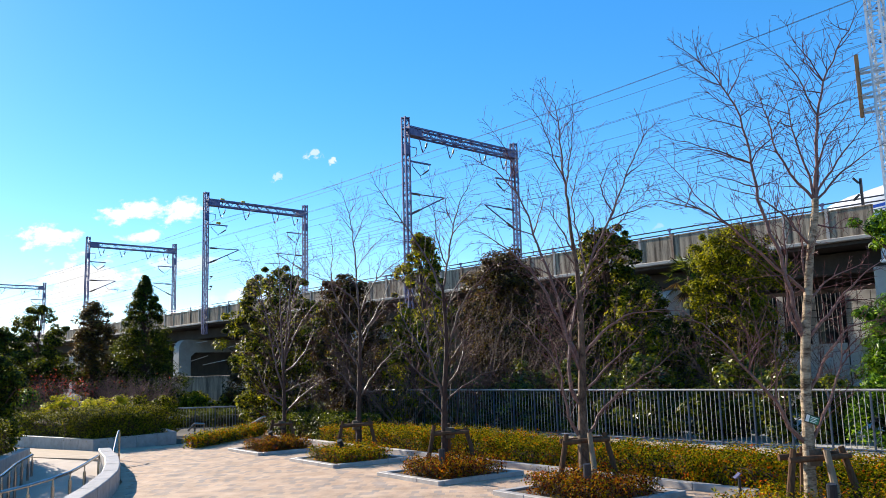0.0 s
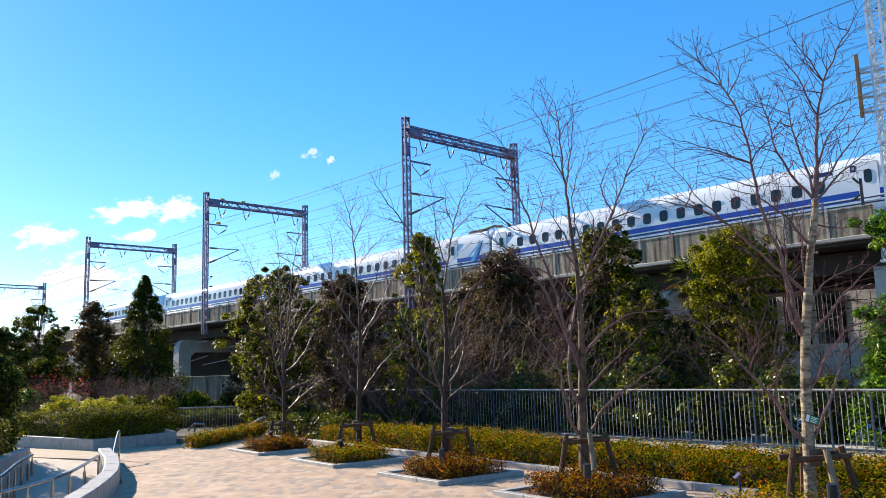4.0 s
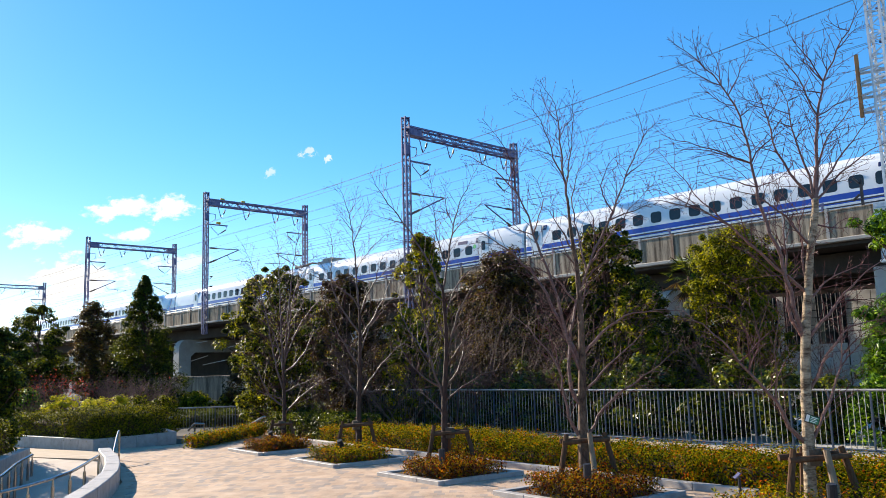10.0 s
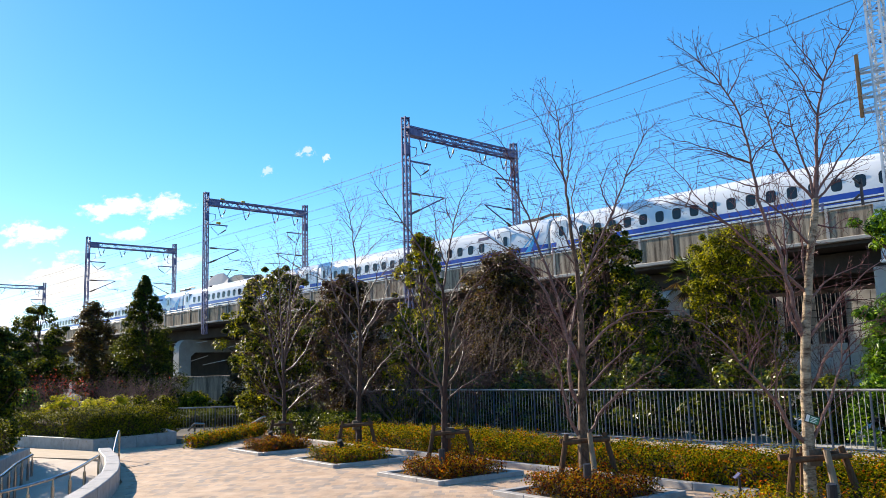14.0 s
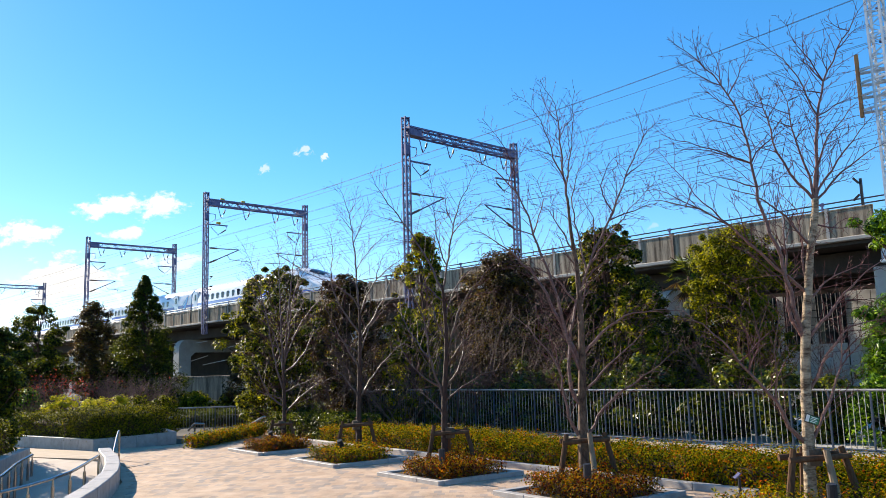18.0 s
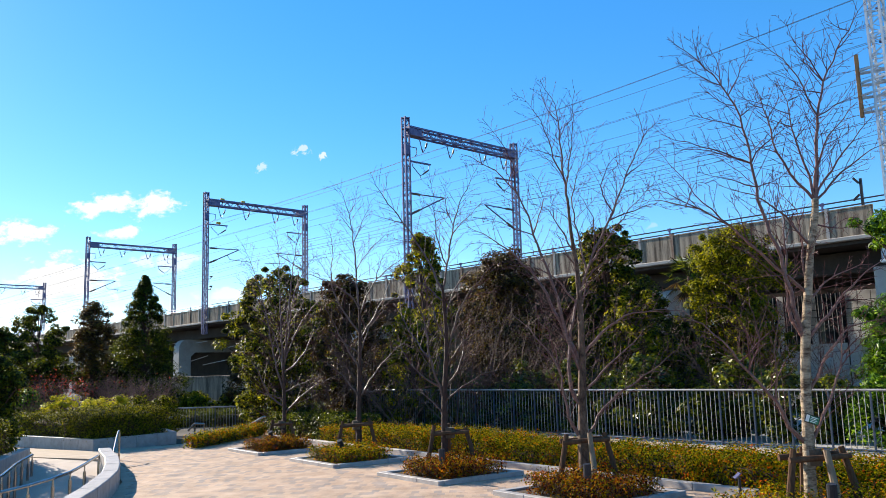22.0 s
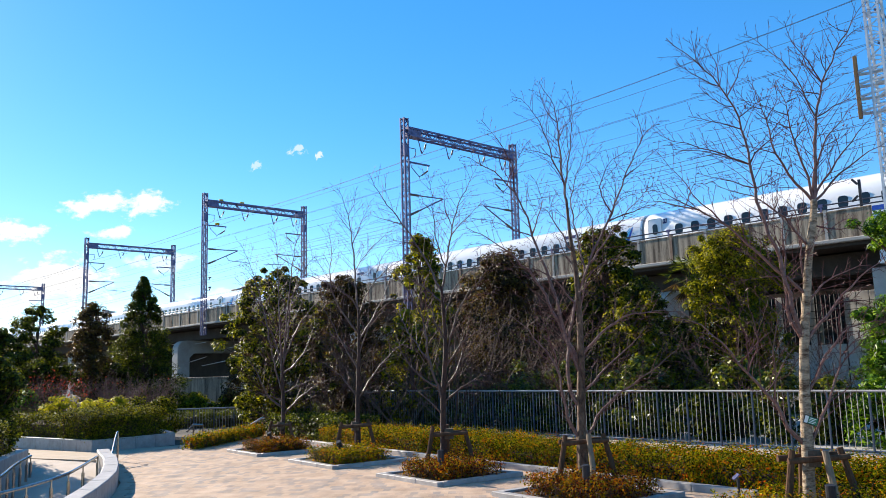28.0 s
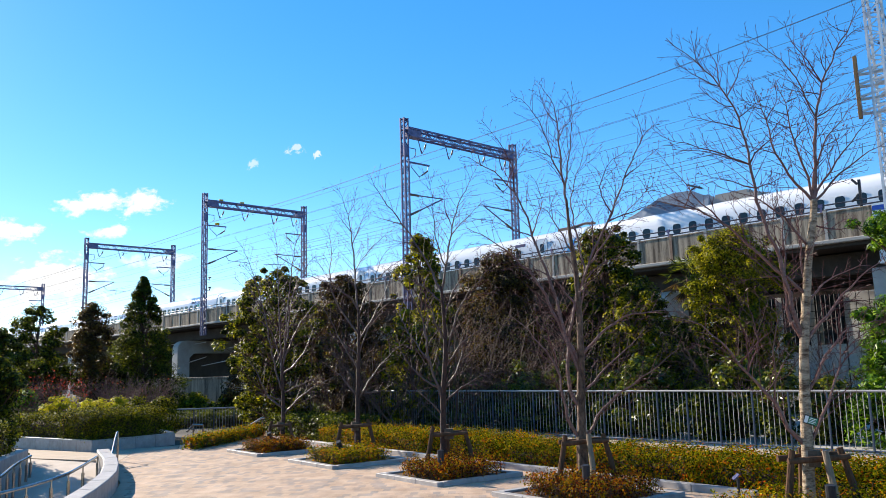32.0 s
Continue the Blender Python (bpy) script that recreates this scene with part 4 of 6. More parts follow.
def tree_stake(x, y, h=0.62, spread=0.34, seed=0, pale=False):
    """Log props lashed round a trunk by short cross beams."""
    st = thing("tree_stake_frame", "weathered log props lashed round the trunk of a young tree", "tree stake", pose(x, y, 0.05), group="tree stakes")
    rng = random.Random(seed)
    for i, (ax, ay) in enumerate(((-1, -0.55), (-0.1, 0.75), (1, -0.35), (0.15, -0.95))):
        if i == 3 and not pale:
            continue
        g = Geo()
        g.tube([(ax * spread * 1.2, ay * spread * 1.1, -0.05), (ax * spread * 0.98 + 0.01, ay * spread * 0.9, h * 0.5), (ax * spread * 0.74, ay * spread * 0.7, h + 0.06 * rng.random())], [0.038, 0.036, 0.031], 9)
        part("prop", g, LOG_PALE if i == 3 else LOG, st)
    for ay in (-0.62, 0.5):
        g = Geo()
        g.tube([(-spread * 0.9, ay * spread * 0.7, h - 0.09), (0, ay * spread * 0.72, h - 0.075 + 0.012 * rng.random()), (spread * 0.92, ay * spread * 0.7, h - 0.06)], [0.033, 0.03, 0.028], 9)
        part("cross_beam", g, LOG, st)
    g = Geo()
    g.tube([(0, 0, h - 0.16), (0, 0, h + 0.0)], 0.082, 12)
    part("trunk_wrap", g, STRAW, st, "brown palm-fibre wrap")
    return st


tree = cherry(-3.67, 18.4, [(0.03, -0.1), (0.05, 0.78), (0.03, 1.52), (0.07, 1.89)], 0.056, 0.60, 11, "small bare cherry tree with many grey stems in a kerbed planter", BARK_T)
limb(tree, 1.77, (6, 5, 5, 6, 13, 11), 3.30)
limb(tree, 1.65, (-2, -1, 1, -16), 3.29)
limb(tree, 1.03, (-23, -15, -9, -13, -19, -24), 3.54, [(0.47, (-28, -35, -47), 1.20), (0.72, (-23, -37, -67), 0.74)])
limb(tree, 1.71, (19, 27, 42, 47), 2.13)
limb(tree, 1.96, (12, 3, 22, 49), 2.59, [(0.62, (4, 11, 28), 1.21)])
limb(tree, 0.59, (33, 49, 64, 61), 1.63)
limb(tree, 1.02, (-71, -73, -75), 0.83)
limb(tree, 1.15, (64, 70, 86), 0.93)
limb(tree, 0.78, (-68, -25, -25, -51), 1.60)
limb(tree, 1.52, (66, 38, 22, 18), 1.38)
limb(tree, 1.52, (-14, -12, -32, -81), 1.57)
tree = cherry(-1.75, 15.9, [(0.04, -0.1), (0.05, 0.83), (0.08, 1.69), (0.09, 2.23), (0.08, 2.78)], 0.062, 0.72, 23, "bare cherry tree with dark trunk in a kerbed planter", BARK_T)
limb(tree, 2.73, (-2, -2, -6, -6, -15, -26), 2.57, [(0.62, (-43, -36, -26), 0.66), (0.50, (27, 27, 26), 0.98), (0.28, (37, 45, 61), 1.15), (0.77, (41, 22, -1), 0.57)])
limb(tree, 2.95, (-19, -55, -67, -61), 1.53, [(0.40, (-39, -36, -26), 0.76)])
limb(tree, 2.62, (21, 30, 58, 53), 1.64, [(0.48, (13, 24, 51), 0.78)])
limb(tree, 0.99, (-37, -37, -49, -72), 1.06)
limb(tree, 0.99, (33, 36, 48, 51), 1.50)
limb(tree, 1.85, (-48, -58, -90), 0.90)
limb(tree, 2.23, (-44, -27, 10, -18), 2.31)
limb(tree, 1.80, (21, 23, 40, 64), 1.48)
limb(tree, 1.47, (-35, -29, -25, -44), 1.49)
limb(tree, 2.12, (40, 29, 22, 20), 1.60)
limb(tree, 1.26, (127, 77, 47), 0.76)
tree = cherry(0.02, 13.3, [(-0.09, -0.1), (-0.07, 0.99), (-0.01, 1.8), (-0.02, 2.35), (-0.05, 2.86)], 0.060, 0.62, 37, "bare cherry tree with forked dark trunk in a kerbed planter", BARK_T)
limb(tree, 2.81, (-27, -23, -31, -38, -31, -25), 2.34, [(0.57, (-78, -69, -56), 0.64), (0.38, (-95, -76, -58), 0.48)])
limb(tree, 2.76, (9, 13, 10, 18, 28, 28), 2.13, [(0.20, (-25, -2, -7), 1.56), (0.53, (-19, -11, 16), 0.79), (0.42, (46, 44, 39), 0.85)])
limb(tree, 2.35, (12, 27, 59, 47), 1.45)
limb(tree, 0.97, (-18, -18, -2, -21, -36, -51), 2.50, [(0.25, (-34, -37, -4, -36), 1.86), (0.52, (11, -1, -21), 0.98)])
limb(tree, 0.88, (-44, -44, -42), 0.76)
limb(tree, 0.92, (51, 53, 63, 80), 1.00)
limb(tree, 1.57, (29, 38, 61, 56), 1.13)
limb(tree, 1.53, (8, 17, 40, 44), 2.10, [(0.55, (71, 80, 87), 0.60)])
limb(tree, 1.98, (-31, -13, -18, -58), 1.15)
limb(tree, 1.26, (-63, -54, -35, -26), 1.07)
limb(tree, 1.17, (36, 24, 5, 29), 1.25)
limb(tree, 2.62, (-40, -49, -63, -73), 1.06)
tree = cherry(1.75, 10.8, [(-0.02, -0.1), (-0.0, 0.96), (0.03, 1.62), (0.04, 2.28), (0.02, 2.81), (-0.03, 3.27), (-0.05, 3.74)], 0.070, 0.78, 41, "tall bare cherry tree with several grey stems in a kerbed planter", BARK_M)
limb(tree, 3.72, (-7, -5, 1, 2, -21, -37), 1.79, [(0.18, (-34, -13, -28, -71), 1.34), (0.10, (9, 12, 1, 12), 1.40), (0.53, (30, 35, 39), 0.64), (0.62, (-49, -26, 13), 0.67), (0.35, (-75, -75, -72), 0.59)])
limb(tree, 1.02, (-33, 4, 17, 23, 27, 20, 29, -36), 4.31, [(0.42, (-3, -5, 23, 17), 2.19), (0.45, (44, 38, 41, 54), 1.81), (0.47, (15, -14, -51), 1.08), (0.63, (-45, 18, 80), 1.09), (0.60, (25, 14, -15), 0.79), (0.77, (56, 53, 50), 0.73), (0.87, (29, 40, 74), 0.54), (0.60, (63, 72, 105), 1.07)])
limb(tree, 1.43, (-22, -9, -19, -14, -43, -71), 3.52, [(0.75, (7, -31, -45), 1.11), (0.57, (22, 9, -46), 0.93), (0.78, (21, 24, 30), 0.68), (0.55, (-61, -65, -80), 0.73)])
limb(tree, 0.62, (-37, -15, -4, -37, -42, -50), 2.03, [(0.52, (-8, -20, 2), 1.02)])
limb(tree, 1.54, (-27, -27, -19, -43, -58, -61), 2.50, [(0.72, (-110, -104, -94), 0.48)])
limb(tree, 0.62, (33, 34, 55, 59, 54, 51), 1.82, [(0.45, (56, 68, 81), 0.75)])
limb(tree, 1.62, (36, 50, 84, 94), 1.56, [(0.43, (53, 64, 78), 0.64)])
limb(tree, 1.11, (43, 48, 51, 39), 1.24)
limb(tree, 3.04, (-28, -22, -29, -96), 0.93, [(0.60, (-13, 14, 40), 0.41)])
limb(tree, 2.13, (13, 16, 58, 85), 1.11)
limb(tree, 2.74, (-25, -25, -24, -32), 0.65)
limb(tree, 2.28, (-40, -34, -73, -85), 1.12)
tree = cherry(3.6, 8.3, [(-0.07, -0.1), (-0.03, 0.8), (-0.01, 1.19), (0.03, 1.66), (0.1, 2.15), (0.16, 2.55), (0.24, 2.93), (0.27, 3.13)], 0.062, 0.46, 57, "large bare cherry tree with pale banded bark in a bed", BARK_P)
limb(tree, 3.11, (5, 7, 10, 26, 32, 30), 2.37, [(0.37, (-14, -15, -38, -52), 1.26), (0.53, (-17, -37, -4), 0.81), (0.40, (65, 58, 49), 0.57), (0.70, (38, 48, 65), 0.48), (0.83, (-78, -45, -21), 0.30), (0.63, (-16, -2, 37), 0.39), (0.52, (-71, -71, -80), 0.51), (0.57, (-27, -16, 39), 0.66), (0.53, (66, 50, 44), 0.35)])
limb(tree, 3.14, (-12, -17, -19, -7, -10, -30), 1.36, [(0.68, (-61, -68, -59), 0.58), (0.50, (33, 49, 78), 0.39), (0.80, (49, 64, 75), 0.30), (0.63, (-91, -70, -52), 0.42)])
limb(tree, 3.13, (-37, -37, -23, -3, -17, -29), 1.53, [(0.43, (-63, -80, -95), 0.46), (0.67, (35, 19, -19), 0.42), (0.77, (-81, -50, -40), 0.36)])
limb(tree, 3.13, (12, 16, 42, 44), 1.25, [(0.52, (80, 55, 40), 0.38)])
limb(tree, 3.14, (34, 41, 42, 43), 1.21, [(0.33, (-9, 11, 33), 0.38)])
limb(tree, 3.13, (37, 49, 61, 64), 1.06, [(0.25, (92, 70, 44), 0.30)])
limb(tree, 1.62, (-19, -9, -18, -11, -6, -20, -50, -48), 3.58, [(0.55, (30, 59, 73), 0.79), (0.55, (-66, -62, -72, -46), 1.08), (0.53, (-70, -78, -88), 0.85), (0.48, (-80, -77, -75), 0.67), (0.78, (5, -7, -25), 0.57), (0.75, (28, 32, 33), 0.64), (0.85, (-28, -12, 4), 0.41), (0.67, (40, 58, 72), 0.37), (0.78, (-80, -64, -56), 0.56), (0.63, (-74, -76, -84), 0.58), (0.47, (90, 57, 45), 0.45), (0.72, (-87, -54, -28), 0.46)])
limb(tree, 2.12, (-51, -43, -43, -59, -80, -87), 2.05, [(0.52, (-54, -32, -46), 1.13), (0.67, (-60, -61, -61), 0.59), (0.73, (40, 23, 158), 0.46), (0.37, (-19, -19, -22), 0.55)])
limb(tree, 0.59, (-53, -20, -43, -31, -49, -79), 1.85, [(0.32, (-5, -5, 16, 45), 1.26), (0.52, (34, -4, -42), 1.01), (0.60, (-58, -62, -66), 0.50), (0.58, (47, 48, 42), 0.79), (0.48, (6, -20, -83), 0.91), (0.37, (41, 41, 34), 0.59)])
limb(tree, 0.59, (31, 30, 28, 21, 8, -8), 1.37, [(0.65, (40, 49, 79), 0.64), (0.75, (46, 47, 50), 0.57), (0.33, (52, 43, 39), 0.50)])
limb(tree, 1.13, (32, 28, 56, 102), 1.27, [(0.63, (-10, 4, 36), 0.42)])
limb(tree, 1.69, (43, 40, 52, 49), 1.29, [(0.45, (77, 91, 136), 0.45)])
limb(tree, 2.03, (35, 52, 76, 78), 0.83)
limb(tree, 2.12, (-6, 4, -5, -55), 1.15, [(0.63, (43, 21, -20), 0.32)])
limb(tree, 1.62, (-33, -14, 5, 5, 2, -19), 1.57, [(0.62, (-17, -15, 1), 0.49)])
limb(tree, 2.87, (104, 88, 77), 0.53, [(0.43, (54, 66, 85), 0.27)])
limb(tree, 2.61, (-30, -41, -63, -74), 1.18, [(0.40, (28, 6, -40), 0.42)])
for i, (x, y) in enumerate(((-1.75, 15.9), (0.02, 13.3), (1.75, 10.8), (3.6, 8.3))):
    tree_stake(x, y, 0.66 if i > 1 else 0.62, 0.33, i + 1, i > 1)
tree_stake(-3.67, 18.4, 0.52, 0.25, 9)
pl = thing("tree_plate", "small green and white name plate tied to a trunk", "plate", pose(3.585, 8.215, 1.0, 0, 20, -5))
g = Geo()
g.box(-0.07, 0.07, -0.008, 0.0, -0.042, 0.042, bevel=0.004)
part("plate", g, BLACK, pl)
g = Geo()
g.box(-0.062, -0.03, -0.013, -0.008, -0.034, 0.034)
part("white_field", g, SIGN_W, pl)
g = Geo()
g.box(-0.027, 0.062, -0.013, -0.008, -0.034, 0.034)
part("green_field", g, SIGN_G, pl)
for i in range(4):
    g = Geo()
    g.box(-0.02, 0.05 - 0.012 * (i % 2), -0.016, -0.013, 0.019 - 0.015 * i, 0.025 - 0.015 * i)
    part("text_bar", g, SIGN_W, pl)


# ---- planters, kerbs and shrubs on the square ----
def hedge(name, label, outline_fn, count, size, leaf, seed, m, twig=None, core=None):
    """A clipped mass of leaves; outline_fn(rng, n) gives places and normals."""
    rng = np.random.default_rng(seed)
    h = thing(name, label, "hedge" if "hedge" in name else "shrub", m)
    pts, nrm = outline_fn(rng, count)
    part("leaves", leaf_mesh(pts, nrm, size, [leaf]), None, h)
    if core is not None:
        part("stems_and_dark_fill", core, twig or BARK_D, h)
    return h


def block_fn(x0, x1, y0, y1, z0, z1, rough=0.07):
    """Places over the faces of a lumpy block, some way inwards."""
    def fn(rng, n):
        fx, fy, fz = x1 - x0, y1 - y0, z1 - z0
        areas = np.array([fx * fy * 1.4, fx * fz, fx * fz * 0.5, fy * fz, fy * fz])
        k = rng.choice(5, n, p=areas / areas.sum())
        u, v, w = rng.random(n), rng.random(n), rng.random(n) ** 2 * 0.16
        p = np.empty((n, 3))
        nm = np.zeros((n, 3))
        for f in range(5):
            s = k == f
            if f == 0:
                p[s] = np.stack([x0 + u[s] * fx, y0 + v[s] * fy, z1 - w[s]], 1)
                nm[s, 2] = 1
            elif f in (1, 2):
                yy = y0 + w[s] if f == 1 else y1 - w[s]
                p[s] = np.stack([x0 + u[s] * fx, yy, z0 + v[s] * fz], 1)
                nm[s, 1] = -1 if f == 1 else 1
            else:
                xx = x0 + w[s] if f == 3 else x1 - w[s]
                p[s] = np.stack([xx, y0 + u[s] * fy, z0 + v[s] * fz], 1)
                nm[s, 0] = -1 if f == 3 else 1
        wave = np.sin(p[:, 0] * 7.1) * np.cos(p[:, 1] * 6.3 + 1) + 0.6 * np.sin(p[:, 0] * 17 + p[:, 2] * 11) + 0.5 * np.cos(p[:, 1] * 15 + p[:, 0] * 4)
        p += nm * (wave[:, None] * rough * 0.55)
        p += rng.normal(size=(n, 3)) * rough * 0.45
        nm = nm + rng.normal(size=(n, 3)) * 0.6 + np.array([0, 0, 0.3])
        return p, nm
    return fn


def twig_core(x0, x1, y0, y1, z0, z1, n, seed, r=0.006):
    """Upright forked stems that fill the inside of a hedge, round an added solid block for its inner shade."""
    rng = np.random.default_rng(seed)
    g = Geo()
    for _ in range(n):
        x, y = rng.uniform(x0 + 0.05, x1 - 0.05), rng.uniform(y0 + 0.05, y1 - 0.05)
        p = Vector((x, y, z0))
        for b in range(3):
            q = p + Vector((rng.normal() * 0.09, rng.normal() * 0.09, (z1 - z0) * rng.uniform(0.6, 0.98)))
            g.tube([p, p.lerp(q, 0.5) + Vector((rng.normal() * 0.02, rng.normal() * 0.02, 0)), q], [r, r * 0.8, r * 0.5], 3, cap=False)
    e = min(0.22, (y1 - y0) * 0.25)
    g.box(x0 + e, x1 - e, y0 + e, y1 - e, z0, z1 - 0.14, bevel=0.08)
    return g


def planter(x0, x1, y0=6.74, y1=8.32, seed=0, leaf=None, shrub=0.42, label=""):
    """A square bed kerbed with pale granite, its soil, and the shrub in it."""
    pb = thing("planter_bed", "square bed of dark soil kerbed with pale granite", "planter", SQUARE, group="square planters")
    for a, b, c, d in ((x0, x1, y0, y0 + 0.11), (x1 - 0.11, x1, y0 + 0.113, y1), (x0, x0 + 0.11, y0 + 0.113, y1), (x0 + 0.113, x1 - 0.113, y1 - 0.11, y1)):
        long_x = (b - a) > (d - c)
        n = 3
        for i in range(n):
            g = Geo()
            if long_x:
                g.box(a + (b - a) * i / n + 0.003, a + (b - a) * (i + 1) / n - 0.003, c, d, -0.05, 0.06, bevel=0.005)
            else:
                g.box(a, b, c + (d - c) * i / n + 0.003, c + (d - c) * (i + 1) / n - 0.003, -0.05, 0.06, bevel=0.005)
            part("kerb_stone", g, GRANITE, pb)
    g = Geo()
    g.box(x0 + 0.11, x1 - 0.11, y0 + 0.11, y1 - 0.11, -0.05, 0.035)
    part("soil", g, SOIL, pb, "dark bare soil")
    bx = (x0 + 0.45, x1 - 0.10, y0 + 0.2, y0 + 1.22, 0.05, shrub) if y1 < 8.5 else (x0 + 0.1, x1 - 0.1, y0 + 0.2, y1 - 0.05, 0.05, shrub)
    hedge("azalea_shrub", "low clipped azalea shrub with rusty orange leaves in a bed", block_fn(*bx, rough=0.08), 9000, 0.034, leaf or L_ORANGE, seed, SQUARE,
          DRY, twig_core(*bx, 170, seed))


for i, (a, b) in enumerate(((-17.2, -15.6), (-14.2, -12.5), (-11.1, -9.47), (-8.3, -6.53))):
    planter(a, b, seed=60 + i, leaf=(L_ORANGE, L_HEDGE, L_ORANGE, L_ORANGE)[i], shrub=(0.25, 0.26, 0.26, 0.27)[i])
planter(-5.3, -3.2, y1=8.86, seed=64, leaf=L_HEDGE, shrub=0.29)
planter(-2.1, -0.1, seed=65, shrub=0.29)

kb = thing("hedge_kerb", "long pale granite kerb before the hedge", "kerb", SQUARE, kind="structure")
for i in range(15):
    g = Geo()
    g.box(-19.36 + i * 0.9 + 0.003, -18.46 + i * 0.9 - 0.003, 8.73, 8.86, -0.05, 0.085, bevel=0.006)
    part("kerb_stone", g, GRANITE, kb)
for i in range(9):
    a = -17.2 + 2.05 * i
    bx = (a, a + 2.1, 8.93, 10.2, 0.0, 0.35 + 0.02 * (i % 3))
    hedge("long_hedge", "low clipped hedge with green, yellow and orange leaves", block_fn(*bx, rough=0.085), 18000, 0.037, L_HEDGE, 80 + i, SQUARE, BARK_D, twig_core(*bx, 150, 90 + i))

for i in range(3):
    a = -20.6 + 1.15 * i
    bx = (a, a + 1.1, 9.2, 10.6, 0.0, 0.52)
    hedge("dark_hedge", "dark shaded evergreen hedge behind a bed", block_fn(*bx, rough=0.10), 5200, 0.06, L_DARK, 180 + i, SQUARE, BARK_D, twig_core(*bx, 90, 190 + i))

# slim lights on stems in the beds
for x, y, h, tilt in ((-16.26, 7.34, 0.40, 25), (-13.1, 7.25, 0.40, 30), (-9.82, 7.06, 0.44, 0), (-6.97, 7.1, 0.44, 5), (-4.15, 7.35, 0.46, 8)):
    lt = thing("garden_spotlight", "small black cylindrical spotlight on a short stem", "spotlight", SQUARE @ pose(x, y, 0.06), group="garden spotlights")
    g = Geo()
    g.tube([(0, 0, -0.05), (0, 0, h * 0.55)], 0.018, 8)
    part("stem", g, BLACK, lt)
    g = Geo()
    g.tube([(0, 0, 0), (0, 0, 0.02), (0, 0, 0.17), (0, 0, 0.175), (0, 0, 0.15)], [0.03, 0.047, 0.047, 0.04, 0.038], 14)
    part("lamp_head", g, BLACK, lt, m=pose(0, 0, h * 0.5, tilt, tilt * 0.6, 0))
lt = thing("garden_spotlight", "small black spotlight with a tilted glass face", "spotlight", pose(3.35, 9.75, 0.0), group="garden spotlights")
g = Geo()
g.tube([(0, 0, 0), (0, 0, 0.26)], 0.018, 8)
part("stem", g, BLACK, lt)
g = Geo()
g.box(-0.045, 0.045, -0.025, 0.025, -0.008, 0.008, bevel=0.004)
part("lamp_head", g, GALV, lt, m=pose(-0.03, -0.02, 0.28, 25, -40, 0))


# ---- fence behind the hedge ----
def fence(p0, p1, base, top, bays, bars=5, label="tall fence of upright pale steel bars on blue-grey posts", base1=None, top1=None):
    p0, p1 = Vector((*p0, 0)), Vector((*p1, 0))
    base1, top1 = base if base1 is None else base1, top if top1 is None else top1
    f = thing("metal_fence", label, "fence", kind="structure")
    w = (p1 - p0) / bays
    ang = math.degrees(math.atan2(w.y, w.x))
    bg = Geo()
    bg.tube([(0, 0, 0), (0, 0, top - base - 0.03)], 0.0062, 6)
    bar = mesh(bg, FENCE, "bar")
    bg = Geo()
    bg.box(-0.015, 0.015, -0.02, 0.02, -0.1, top - base - 0.02, bevel=0.004)
    pst = mesh(bg, FENCE_BLUE, "post")
    loose = Geo()
    for b in range(bays + 1):
        u = b / bays
        p = p0 + w * b
        zb = base + (base1 - base) * u
        part("post", pst, None, f, m=pose(p.x, p.y, zb, 0, 0, ang))
        if b == bays:
            break
        for i in range(1, bars + 1):
            q = p + w * (i / (bars + 1))
            zq = base + (base1 - base) * (b + i / (bars + 1)) / bays
            if b < 44:
                part("bar", bar, None, f, m=pose(q.x, q.y, zq + 0.04))
            else:
                loose.tube([(q.x, q.y, zq + 0.04), (q.x, q.y, zq + top - base)], 0.0072, 6)
    if loose.v:
        tagged(part("bars", loose, FENCE, f), kind="stuff")
    for dz, r, mt in ((0, 0.021, FENCE), (-(top - base) + 0.06, 0.018, FENCE_BLUE)):
        g = Geo()
        g.tube([(p0.x, p0.y, top + dz), (p1.x, p1.y, top1 + dz)], r, 8)
        part("rail", g, mt, f)
    return f


fence((10.9, 9.75), (-3.9, 27.3), -0.04, 1.03, 32, 6)
fence((-3.95, 27.4), (-6.05, 26.3), -0.04, 1.06, 3, 6, "short sloping length of steel bar fence beside steps", -0.45, 0.62)
fence((-6.1, 26.3), (-9.2, 26.05), -0.45, 0.62, 5, 6, "length of steel bar fence at the head of steps")
g = Geo()
g.prism([(10.6, 9.3), (12.6, 11.6), (-2.0, 29.1), (-4.1, 27.1)], -0.05, -0.035)
g.prism([(6.3, 14.9), (8.4, 13.0), (9.8, 15.5), (10.6, 21), (9.6, 23), (8.2, 22), (7.4, 17.5)], -0.03, -0.012)
solid("pavement_path", g, PATH, "pale sunlit concrete strip behind the fence", kind="structure")

# ---- evergreen trees and shrubs before the viaduct ----
evergreen("loquat_tree", "dark evergreen tree with clustered leaves before the viaduct", -4.95, 24.2, 4.65, 1.95, L_MIXED, "oval", 280, 90, 0.105, 0.08, 3, clump=0.28)
evergreen("bronze_evergreen_tree", "dense bronze-brown evergreen tree with bare twigs", -3.1, 25.6, 4.5, 1.7, L_BROWN, "oval", 210, 90, 0.11, 0.05, 4, clump=0.40)
evergreen("camphor_tree", "upright evergreen tree with bright olive leaf clusters", -0.75, 26.5, 5.9, 1.35, L_OLIVE, "column", 190, 62, 0.14, 0.05, 5, clump=0.30)
evergreen("bronze_evergreen_tree", "wide bronze-brown evergreen tree tangled with twigs", 1.9, 26.8, 5.25, 2.3, L_BROWN, "oval", 320, 90, 0.11, 0.04, 6, clump=0.45)
